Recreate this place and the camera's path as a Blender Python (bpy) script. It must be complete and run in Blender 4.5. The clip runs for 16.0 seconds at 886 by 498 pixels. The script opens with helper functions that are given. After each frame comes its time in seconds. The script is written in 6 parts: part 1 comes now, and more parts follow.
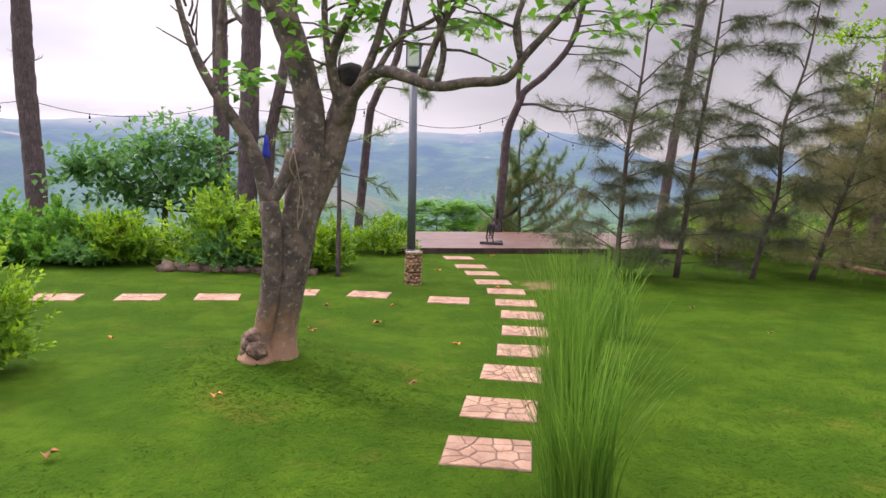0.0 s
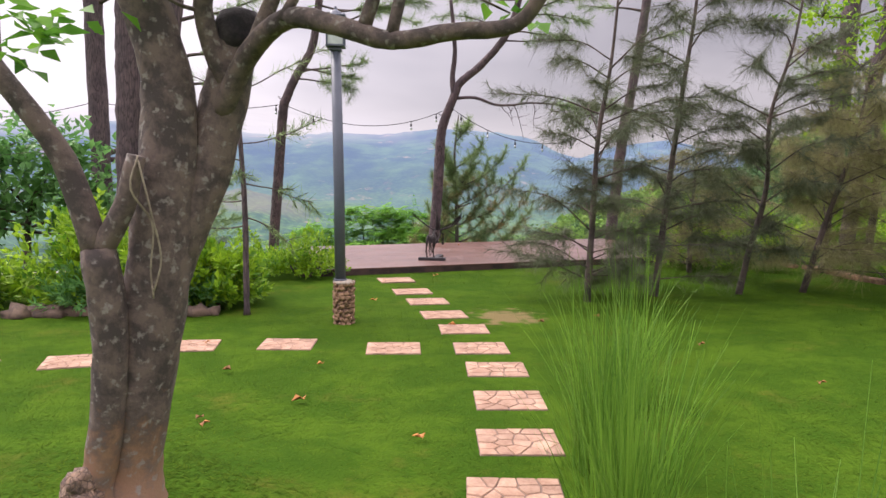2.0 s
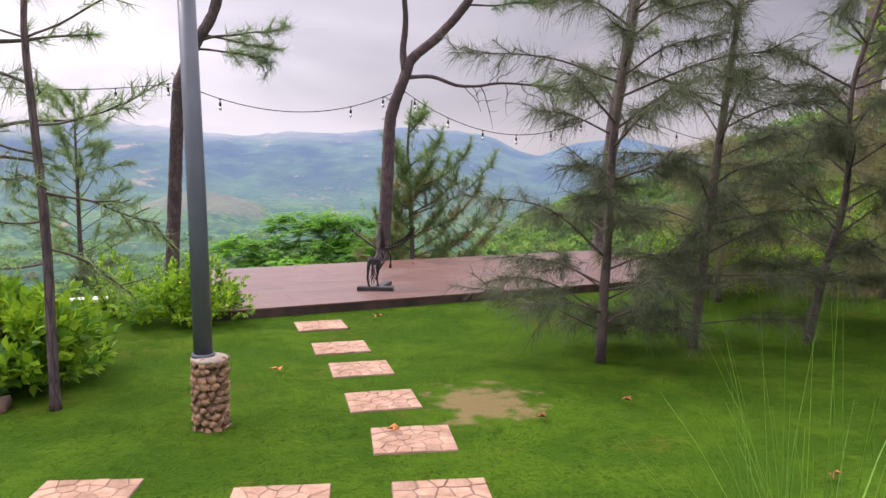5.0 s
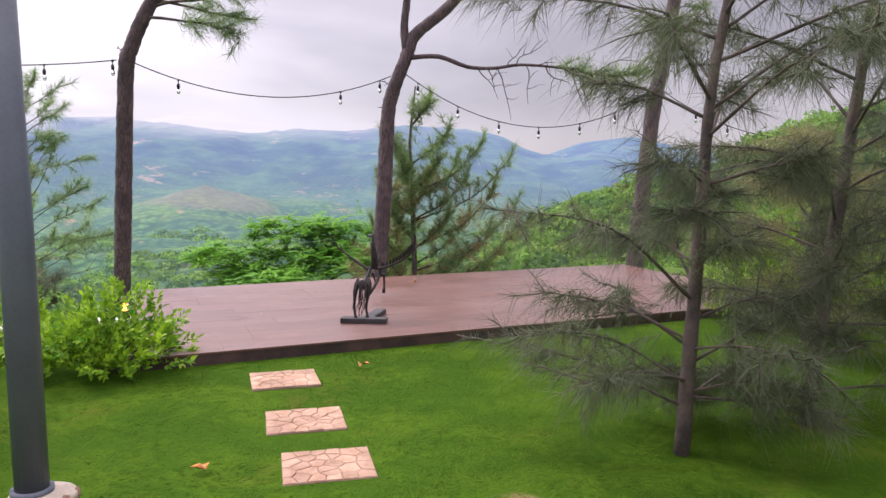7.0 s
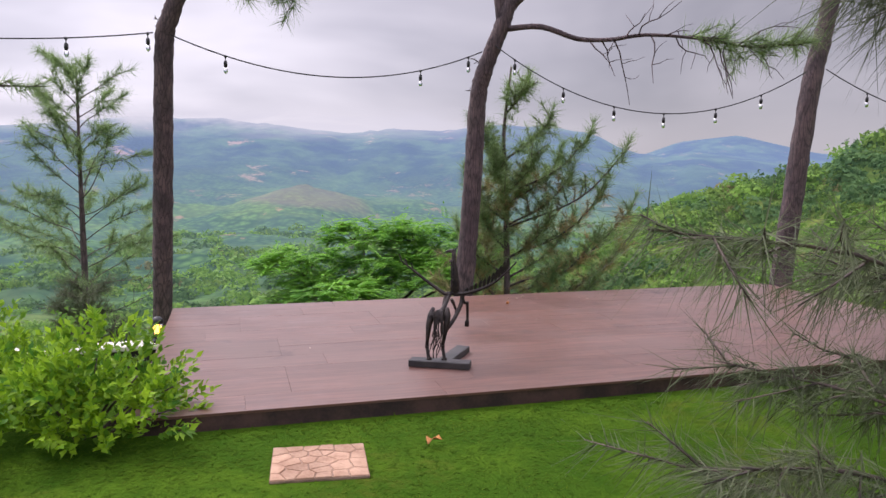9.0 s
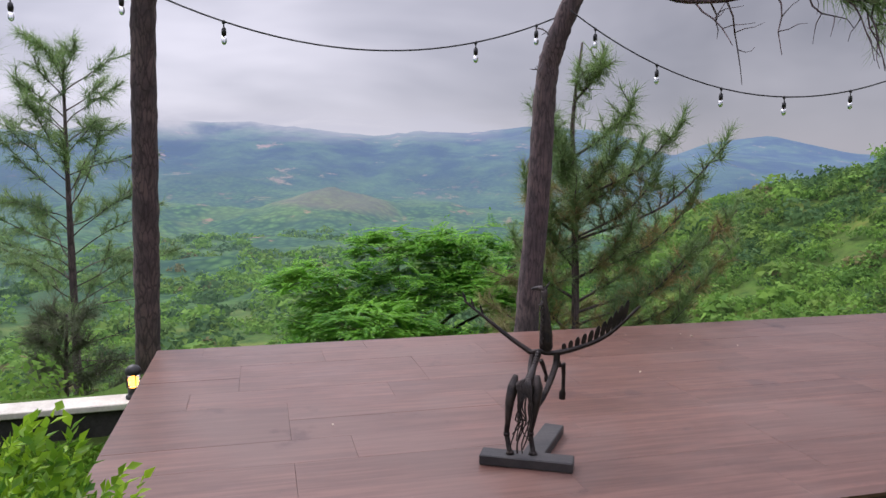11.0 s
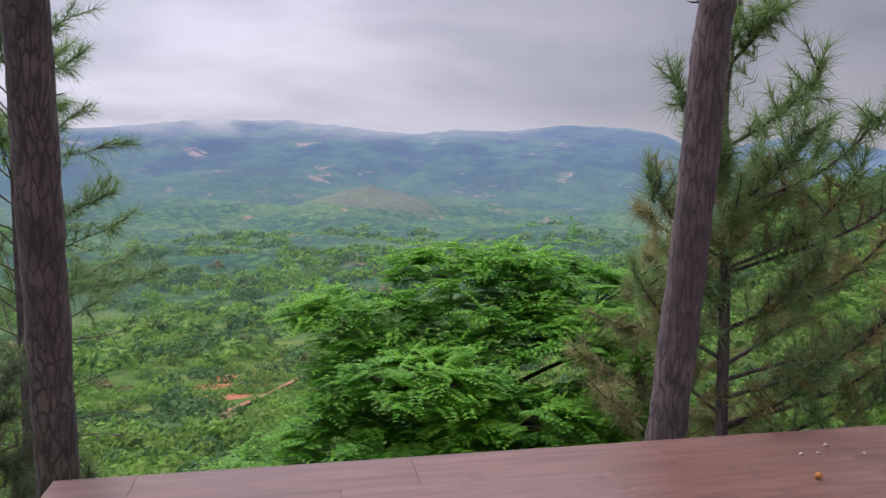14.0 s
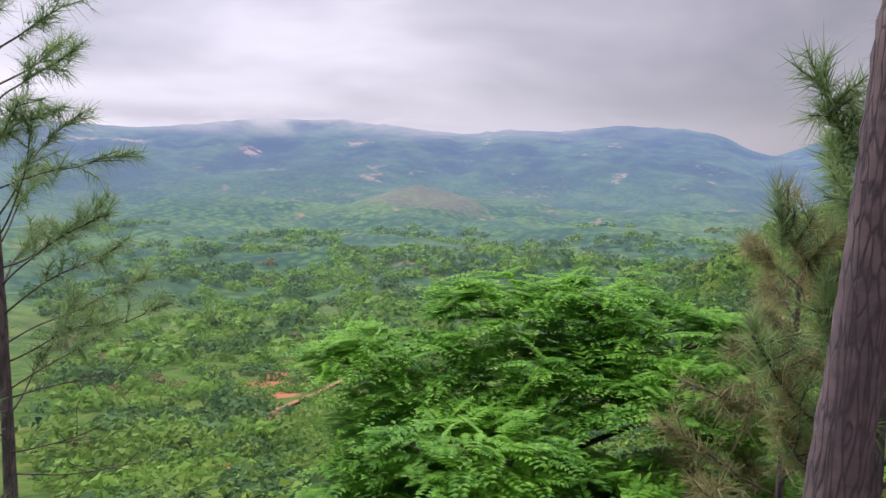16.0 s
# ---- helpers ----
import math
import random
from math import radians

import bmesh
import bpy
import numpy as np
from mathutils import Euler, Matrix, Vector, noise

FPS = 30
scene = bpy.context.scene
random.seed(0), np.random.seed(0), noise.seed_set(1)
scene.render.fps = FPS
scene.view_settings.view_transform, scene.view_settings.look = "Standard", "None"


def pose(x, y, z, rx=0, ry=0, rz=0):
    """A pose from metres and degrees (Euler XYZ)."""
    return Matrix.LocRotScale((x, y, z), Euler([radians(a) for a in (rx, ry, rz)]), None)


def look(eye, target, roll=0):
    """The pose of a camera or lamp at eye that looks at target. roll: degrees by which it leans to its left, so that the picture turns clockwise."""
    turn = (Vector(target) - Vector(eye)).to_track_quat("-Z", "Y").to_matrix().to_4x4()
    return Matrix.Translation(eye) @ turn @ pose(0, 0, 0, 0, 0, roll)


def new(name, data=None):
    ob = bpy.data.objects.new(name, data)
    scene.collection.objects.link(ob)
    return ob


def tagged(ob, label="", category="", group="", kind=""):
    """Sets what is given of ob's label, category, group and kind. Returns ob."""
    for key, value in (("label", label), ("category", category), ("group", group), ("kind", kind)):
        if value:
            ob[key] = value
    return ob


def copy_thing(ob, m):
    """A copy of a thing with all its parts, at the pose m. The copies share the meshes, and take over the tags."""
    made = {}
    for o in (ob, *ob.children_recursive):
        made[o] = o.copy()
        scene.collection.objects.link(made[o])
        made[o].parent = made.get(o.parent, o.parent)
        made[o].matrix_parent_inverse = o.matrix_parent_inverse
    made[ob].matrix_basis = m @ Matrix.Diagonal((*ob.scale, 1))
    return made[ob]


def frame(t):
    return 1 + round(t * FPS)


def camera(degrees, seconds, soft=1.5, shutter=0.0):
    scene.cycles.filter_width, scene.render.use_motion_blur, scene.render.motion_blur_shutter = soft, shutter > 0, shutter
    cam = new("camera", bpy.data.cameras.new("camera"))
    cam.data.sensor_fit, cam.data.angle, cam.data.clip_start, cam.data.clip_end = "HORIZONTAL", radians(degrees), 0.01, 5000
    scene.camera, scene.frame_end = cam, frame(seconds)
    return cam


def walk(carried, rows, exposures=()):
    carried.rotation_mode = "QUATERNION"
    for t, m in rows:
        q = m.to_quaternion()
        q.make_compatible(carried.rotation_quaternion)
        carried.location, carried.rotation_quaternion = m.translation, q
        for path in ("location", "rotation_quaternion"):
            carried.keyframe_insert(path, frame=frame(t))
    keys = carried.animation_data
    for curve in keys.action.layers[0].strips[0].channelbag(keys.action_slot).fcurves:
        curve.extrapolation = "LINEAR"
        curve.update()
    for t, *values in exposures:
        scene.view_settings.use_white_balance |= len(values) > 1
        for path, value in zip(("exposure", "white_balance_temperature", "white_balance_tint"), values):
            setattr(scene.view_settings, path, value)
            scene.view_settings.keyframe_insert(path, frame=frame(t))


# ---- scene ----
cam = camera(62.0, 16.0)
PATH = [
    (0, (0.754, 3.332, 1.519), (0.651, 5.318, 1.305), 1.8),
    (0.5, (0.635, 3.826, 1.529), (0.604, 5.814, 1.315), 1.5),
    (1, (0.548, 4.331, 1.545), (0.597, 6.319, 1.332), 1.2),
    (1.5, (0.494, 4.844, 1.566), (0.588, 6.831, 1.354), 0.7),
    (2, (0.482, 5.362, 1.579), (0.59, 7.348, 1.369), 0.5),
    (2.5, (0.514, 5.881, 1.581), (0.636, 7.867, 1.371), 0.3),
    (3, (0.572, 6.41, 1.574), (0.711, 8.394, 1.362), 0.3),
    (3.5, (0.637, 6.941, 1.568), (0.799, 8.923, 1.356), 0.4),
    (4, (0.68, 7.436, 1.565), (0.861, 9.417, 1.354), 0.0),
    (4.2, (0.701, 7.634, 1.566), (0.889, 9.614, 1.356), -0.1),
    (6.3, (0.995, 9.705, 1.593), (1.234, 11.678, 1.373), 0.5),
    (6.5, (1.008, 9.899, 1.592), (1.248, 11.872, 1.375), 0.4),
    (7, (1.016, 10.367, 1.582), (1.209, 12.345, 1.364), 0.4),
    (7.5, (1.015, 10.819, 1.569), (1.089, 12.805, 1.35), 0.1),
    (8, (1.042, 11.254, 1.559), (1.049, 13.242, 1.34), 0.2),
    (8.5, (1.089, 11.669, 1.545), (1.053, 13.657, 1.327), 0.5),
    (9, (1.097, 12.11, 1.538), (1.043, 14.097, 1.317), 0.5),
    (9.2, (1.082, 12.282, 1.536), (1.017, 14.267, 1.305), 0.4),
    (11.3, (0.71, 14.084, 1.509), (0.576, 16.068, 1.294), 0.4),
    (11.5, (0.675, 14.249, 1.507), (0.541, 16.233, 1.288), 0.6),
    (12, (0.6, 14.649, 1.506), (0.463, 16.633, 1.289), 0.6),
    (12.5, (0.535, 15.077, 1.5), (0.384, 17.06, 1.281), 0.5),
    (13, (0.474, 15.481, 1.486), (0.313, 17.462, 1.267), 0.4),
    (13.5, (0.375, 15.889, 1.472), (0.199, 17.868, 1.251), 0.5),
    (14, (0.27, 16.288, 1.494), (0.044, 18.263, 1.274), 0.5),
    (14.5, (0.2, 16.635, 1.55), (-0.096, 18.601, 1.335), 0.9),
    (15, (0.158, 16.944, 1.593), (-0.192, 18.901, 1.379), 1.4),
    (15.5, (0.118, 17.235, 1.628), (-0.237, 19.191, 1.409), 1.3),
    (16, (0.096, 17.518, 1.649), (-0.264, 19.472, 1.427), 0.9),
]
EXPOSURES = [(0.0, 0.42, 6700, 18), (2.5, 0.42, 6700, 18), (4.0, 0.35, 6650, 19), (6.5, 0.47, 6510, 18), (8.5, 0.17, 6410, 18), (9.2, 0.12, 6360, 17), (11.5, -0.16, 6140, 13), (12.5, -0.18, 6090, 13), (13.5, -0.19, 6090, 14), (14.0, -0.16, 6140, 15), (15.0, 0.0, 6280, 18), (16.0, 0.03, 6280, 18)]
walk(cam, [(t, look(eye, target, roll)) for t, eye, target, roll in PATH], EXPOSURES)

# ---- light ----


def make_world():
    """Overcast sky: a hazy blue sky behind grey stratus with softer bright gaps near the horizon."""
    world = bpy.data.worlds.new("sky")
    scene.world = world
    world.use_nodes = True
    nt = world.node_tree
    nt.nodes.clear()
    n, link = nt.nodes.new, nt.links.new
    sky = n("ShaderNodeTexSky")
    sky.sky_type, sky.sun_disc = "NISHITA", False
    sky.sun_elevation, sky.sun_rotation = radians(48), radians(-50)
    dim = n("ShaderNodeVectorMath"); dim.operation = "SCALE"; dim.inputs["Scale"].default_value = 0.1
    link(sky.outputs[0], dim.inputs[0])
    co = n("ShaderNodeTexCoord")
    mp = n("ShaderNodeMapping"); mp.inputs["Scale"].default_value = (1.7, 1.7, 4.6)
    link(co.outputs["Generated"], mp.inputs[0])
    big = n("ShaderNodeTexNoise"); big.inputs["Scale"].default_value = 1.25; big.inputs["Detail"].default_value = 4; big.inputs["Roughness"].default_value = 0.5
    big.inputs["Distortion"].default_value = 0.3
    link(mp.outputs[0], big.inputs["Vector"])
    ramp = n("ShaderNodeValToRGB")
    e = ramp.color_ramp.elements
    e[0].position, e[0].color = 0.34, (0.33, 0.325, 0.375, 1)
    e[1].position, e[1].color = 0.66, (0.67, 0.64, 0.69, 1)
    link(big.outputs["Fac"], ramp.inputs[0])
    # bright band low over the hills
    sep = n("ShaderNodeSeparateXYZ"); link(co.outputs["Generated"], sep.inputs[0])
    band = n("ShaderNodeMapRange"); band.inputs[1].default_value, band.inputs[2].default_value = 0.13, 0.02
    band.inputs[3].default_value, band.inputs[4].default_value = 0.0, 0.75
    band.interpolation_type = "SMOOTHSTEP"
    link(sep.outputs[2], band.inputs[0])
    glow = n("ShaderNodeMix"); glow.data_type = "RGBA"
    link(band.outputs[0], glow.inputs[0]); link(ramp.outputs[0], glow.inputs[6]); glow.inputs[7].default_value = (0.72, 0.69, 0.745, 1)
    # an overcast sky is brighter overhead and towards the hidden sun
    high = n("ShaderNodeMapRange"); high.inputs[1].default_value, high.inputs[2].default_value = 0.22, 0.9
    high.inputs[3].default_value, high.inputs[4].default_value = 1.0, 6.2
    link(sep.outputs[2], high.inputs[0])
    side = n("ShaderNodeVectorMath"); side.operation = "DOT_PRODUCT"; side.inputs[1].default_value = (-0.72, 0.5, 0.1)
    link(co.outputs["Generated"], side.inputs[0])
    near = n("ShaderNodeMapRange"); near.inputs[1].default_value, near.inputs[2].default_value = 0.3, 0.85
    near.inputs[3].default_value, near.inputs[4].default_value = 0.72, 1.6
    link(side.outputs["Value"], near.inputs[0])
    both = n("ShaderNodeMath"); both.operation = "MULTIPLY"
    link(high.outputs[0], both.inputs[0]); link(near.outputs[0], both.inputs[1])
    lift = n("ShaderNodeVectorMath"); lift.operation = "SCALE"
    link(glow.outputs[2], lift.inputs[0]); link(both.outputs[0], lift.inputs["Scale"])
    mix = n("ShaderNodeMix"); mix.data_type = "RGBA"; mix.inputs[0].default_value = 0.9
    link(dim.outputs[0], mix.inputs[6]); link(lift.outputs[0], mix.inputs[7])
    bg = n("ShaderNodeBackground"); bg.inputs[1].default_value = 1.0
    link(mix.outputs[2], bg.inputs[0])
    out = n("ShaderNodeOutputWorld"); link(bg.outputs[0], out.inputs[0])


make_world()
sun = new("sun", bpy.data.lights.new("sun", "SUN"))
sun.data.energy, sun.data.angle, sun.data.color = 1.9, radians(16), (1.0, 0.96, 0.9)
sun.matrix_world = look((-6, 5, 9), (0, 0, 0))

# ---- materials ----


def material(name, base, dark, scale=6.0, rough=0.8, bump=0.3, fine=60.0, metallic=0.0, spread=0.0, clear=0.0, stretch=(1, 1, 1), low=0.35, high=0.65):
    """A surface that varies at two scales between two colours, with fine relief. spread: how much single pieces differ."""
    m = bpy.data.materials.new(name)
    m.use_nodes = True
    nt = m.node_tree
    n, link = nt.nodes.new, nt.links.new
    b = nt.nodes["Principled BSDF"]
    co = n("ShaderNodeTexCoord")
    mp = n("ShaderNodeMapping"); mp.inputs["Scale"].default_value = stretch
    link(co.outputs["Object"], mp.inputs[0])
    big = n("ShaderNodeTexNoise"); big.inputs["Scale"].default_value = scale; big.inputs["Detail"].default_value = 4
    small = n("ShaderNodeTexNoise"); small.inputs["Scale"].default_value = fine; small.inputs["Detail"].default_value = 3
    link(mp.outputs[0], big.inputs["Vector"]); link(mp.outputs[0], small.inputs["Vector"])
    add = n("ShaderNodeMath"); add.operation = "MULTIPLY_ADD"; add.inputs[1].default_value = 0.35
    link(small.outputs["Fac"], add.inputs[0]); link(big.outputs["Fac"], add.inputs[2])
    rng = n("ShaderNodeMapRange"); rng.inputs[1].default_value, rng.inputs[2].default_value = low + 0.17, high + 0.17
    link(add.outputs[0], rng.inputs[0])
    mix = n("ShaderNodeMix"); mix.data_type = "RGBA"
    mix.inputs[6].default_value, mix.inputs[7].default_value = (*dark, 1), (*base, 1)
    link(rng.outputs[0], mix.inputs[0])
    colour = mix.outputs[2]
    if spread:
        info = n("ShaderNodeObjectInfo")
        v = n("ShaderNodeMapRange"); v.inputs[3].default_value, v.inputs[4].default_value = 1 - spread, 1 + spread
        link(info.outputs["Random"], v.inputs[0])
        hsv = n("ShaderNodeHueSaturation")
        link(colour, hsv.inputs["Color"]); link(v.outputs[0], hsv.inputs["Value"])
        colour = hsv.outputs[0]
    link(colour, b.inputs["Base Color"])
    b.inputs["Roughness"].default_value, b.inputs["Metallic"].default_value = rough, metallic
    if clear:
        b.inputs["Coat Weight"].default_value = clear
    if bump:
        bp = n("ShaderNodeBump"); bp.inputs["Strength"].default_value = bump; bp.inputs["Distance"].default_value = 0.02
        link(add.outputs[0], bp.inputs["Height"]); link(bp.outputs[0], b.inputs["Normal"])
    return m


def leaf_material(name, base, dark, scale=1.2, rough=0.55, through_light=0.35, sheen=0.25, air=0.0, flicker=0.45):
    """Leaves: two greens that vary from spray to spray, and light that passes through the blade. air: light of the hazy
    air before far leaves, painted on as their own glow.
    """
    m = bpy.data.materials.new(name)
    m.use_nodes = True
    nt = m.node_tree
    n, link = nt.nodes.new, nt.links.new
    b = nt.nodes["Principled BSDF"]
    out = nt.nodes["Material Output"]
    geo = n("ShaderNodeNewGeometry")
    no = n("ShaderNodeTexNoise"); no.inputs["Scale"].default_value = scale; no.inputs["Detail"].default_value = 3
    link(geo.outputs["Position"], no.inputs["Vector"])
    f = n("ShaderNodeMath"); f.operation = "MULTIPLY_ADD"; f.inputs[1].default_value = flicker
    link(geo.outputs["Random Per Island"], f.inputs[0]); link(no.outputs["Fac"], f.inputs[2])
    rng = n("ShaderNodeMapRange"); rng.inputs[1].default_value, rng.inputs[2].default_value = 0.4 + 0.04 * flicker, 0.62 + 0.84 * flicker
    link(f.outputs[0], rng.inputs[0])
    mix = n("ShaderNodeMix"); mix.data_type = "RGBA"
    mix.inputs[6].default_value, mix.inputs[7].default_value = (*dark, 1), (*base, 1)
    link(rng.outputs[0], mix.inputs[0]); link(mix.outputs[2], b.inputs["Base Color"])
    b.inputs["Roughness"].default_value = rough
    b.inputs["Specular IOR Level"].default_value = sheen
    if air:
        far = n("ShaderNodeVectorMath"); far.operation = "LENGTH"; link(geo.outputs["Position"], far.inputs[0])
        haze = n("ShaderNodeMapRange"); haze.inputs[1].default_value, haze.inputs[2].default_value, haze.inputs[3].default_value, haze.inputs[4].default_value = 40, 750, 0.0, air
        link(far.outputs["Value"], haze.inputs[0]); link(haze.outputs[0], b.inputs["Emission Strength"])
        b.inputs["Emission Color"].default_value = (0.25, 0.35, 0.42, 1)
    tr = n("ShaderNodeBsdfTranslucent"); link(mix.outputs[2], tr.inputs["Color"])
    sh = n("ShaderNodeMixShader"); sh.inputs[0].default_value = through_light
    link(b.outputs[0], sh.inputs[1]); link(tr.outputs[0], sh.inputs[2]); link(sh.outputs[0], out.inputs[0])
    return m


def bark_material(name, base, dark, crack, scale=14.0, stretch=0.35, patch=3.0, pale=None, wide=0.15, relief=0.6, cracked=True, bare=None, mottle=(0.40, 0.62)):
    """Bark: furrowed plates between dark cracks, with paler patches of lichen."""
    m = bpy.data.materials.new(name)
    m.use_nodes = True
    nt = m.node_tree
    n, link = nt.nodes.new, nt.links.new
    b = nt.nodes["Principled BSDF"]
    co = n("ShaderNodeTexCoord")
    mp = n("ShaderNodeMapping"); mp.inputs["Scale"].default_value = (1, 1, stretch)
    link(co.outputs["Object"], mp.inputs[0])
    warp = n("ShaderNodeTexNoise"); warp.inputs["Scale"].default_value = 9; warp.inputs["Detail"].default_value = 4
    link(mp.outputs[0], warp.inputs["Vector"])
    push = n("ShaderNodeVectorMath"); push.operation = "MULTIPLY_ADD"; push.inputs[1].default_value = (0.09, 0.09, 0.09)
    link(warp.outputs["Color"], push.inputs[0]); link(mp.outputs[0], push.inputs[2])
    plates = n("ShaderNodeTexVoronoi"); plates.feature = "DISTANCE_TO_EDGE"; plates.inputs["Scale"].default_value = scale
    link(push.outputs[0], plates.inputs["Vector"])
    edge = n("ShaderNodeMapRange"); edge.inputs[1].default_value, edge.inputs[2].default_value = 0.0, wide
    link(plates.outputs["Distance"], edge.inputs[0])
    spots = n("ShaderNodeTexNoise"); spots.inputs["Scale"].default_value = patch; spots.inputs["Detail"].default_value = 6; spots.inputs["Roughness"].default_value = 0.65
    link(co.outputs["Object"], spots.inputs["Vector"])
    rng = n("ShaderNodeMapRange"); rng.inputs[1].default_value, rng.inputs[2].default_value = mottle
    link(spots.outputs["Fac"], rng.inputs[0])
    a = n("ShaderNodeMix"); a.data_type = "RGBA"; a.inputs[6].default_value, a.inputs[7].default_value = (*dark, 1), (*base, 1)
    link(rng.outputs[0], a.inputs[0])
    last = a.outputs[2]
    if bare:
        # bark peeled off the foot, with a ragged edge
        sep = n("ShaderNodeSeparateXYZ"); link(co.outputs["Object"], sep.inputs[0])
        rag = n("ShaderNodeMath"); rag.operation = "MULTIPLY_ADD"; rag.inputs[1].default_value = 1.5
        link(spots.outputs["Fac"], rag.inputs[0]); link(sep.outputs["Z"], rag.inputs[2])
        peel = n("ShaderNodeMapRange"); peel.inputs[1].default_value, peel.inputs[2].default_value, peel.inputs[3].default_value, peel.inputs[4].default_value = 0.92, 1.2, 0.75, 0.0
        link(rag.outputs[0], peel.inputs[0])
        bm = n("ShaderNodeMix"); bm.data_type = "RGBA"; bm.inputs[7].default_value = (*bare, 1)
        link(peel.outputs[0], bm.inputs[0]); link(last, bm.inputs[6])
        last = bm.outputs[2]
    if pale:
        lich = n("ShaderNodeTexNoise"); lich.inputs["Scale"].default_value = patch * 2.7; lich.inputs["Detail"].default_value = 5
        link(co.outputs["Object"], lich.inputs["Vector"])
        lr = n("ShaderNodeMapRange"); lr.inputs[1].default_value, lr.inputs[2].default_value, lr.inputs[4].default_value = 0.58, 0.68, 0.8
        link(lich.outputs["Fac"], lr.inputs[0])
        pm = n("ShaderNodeMix"); pm.data_type = "RGBA"; pm.inputs[7].default_value = (*pale, 1)
        link(lr.outputs[0], pm.inputs[0]); link(last, pm.inputs[6])
        last = pm.outputs[2]
    c = n("ShaderNodeMix"); c.data_type = "RGBA"; c.inputs[6].default_value = (*crack, 1)
    if cracked:
        link(edge.outputs[0], c.inputs[0])
    else:
        c.inputs[0].default_value = 1.0
    link(last, c.inputs[7])
    link(c.outputs[2], b.inputs["Base Color"])
    b.inputs["Roughness"].default_value = 0.92
    tall = n("ShaderNodeMath"); tall.operation = "MULTIPLY_ADD"; tall.inputs[1].default_value = 0.4
    link(warp.outputs["Fac"], tall.inputs[0]); link(edge.outputs[0] if cracked else spots.outputs["Fac"], tall.inputs[2])
    bp = n("ShaderNodeBump"); bp.inputs["Strength"].default_value = relief; bp.inputs["Distance"].default_value = 0.012
    link(tall.outputs[0], bp.inputs["Height"]); link(bp.outputs[0], b.inputs["Normal"])
    return m


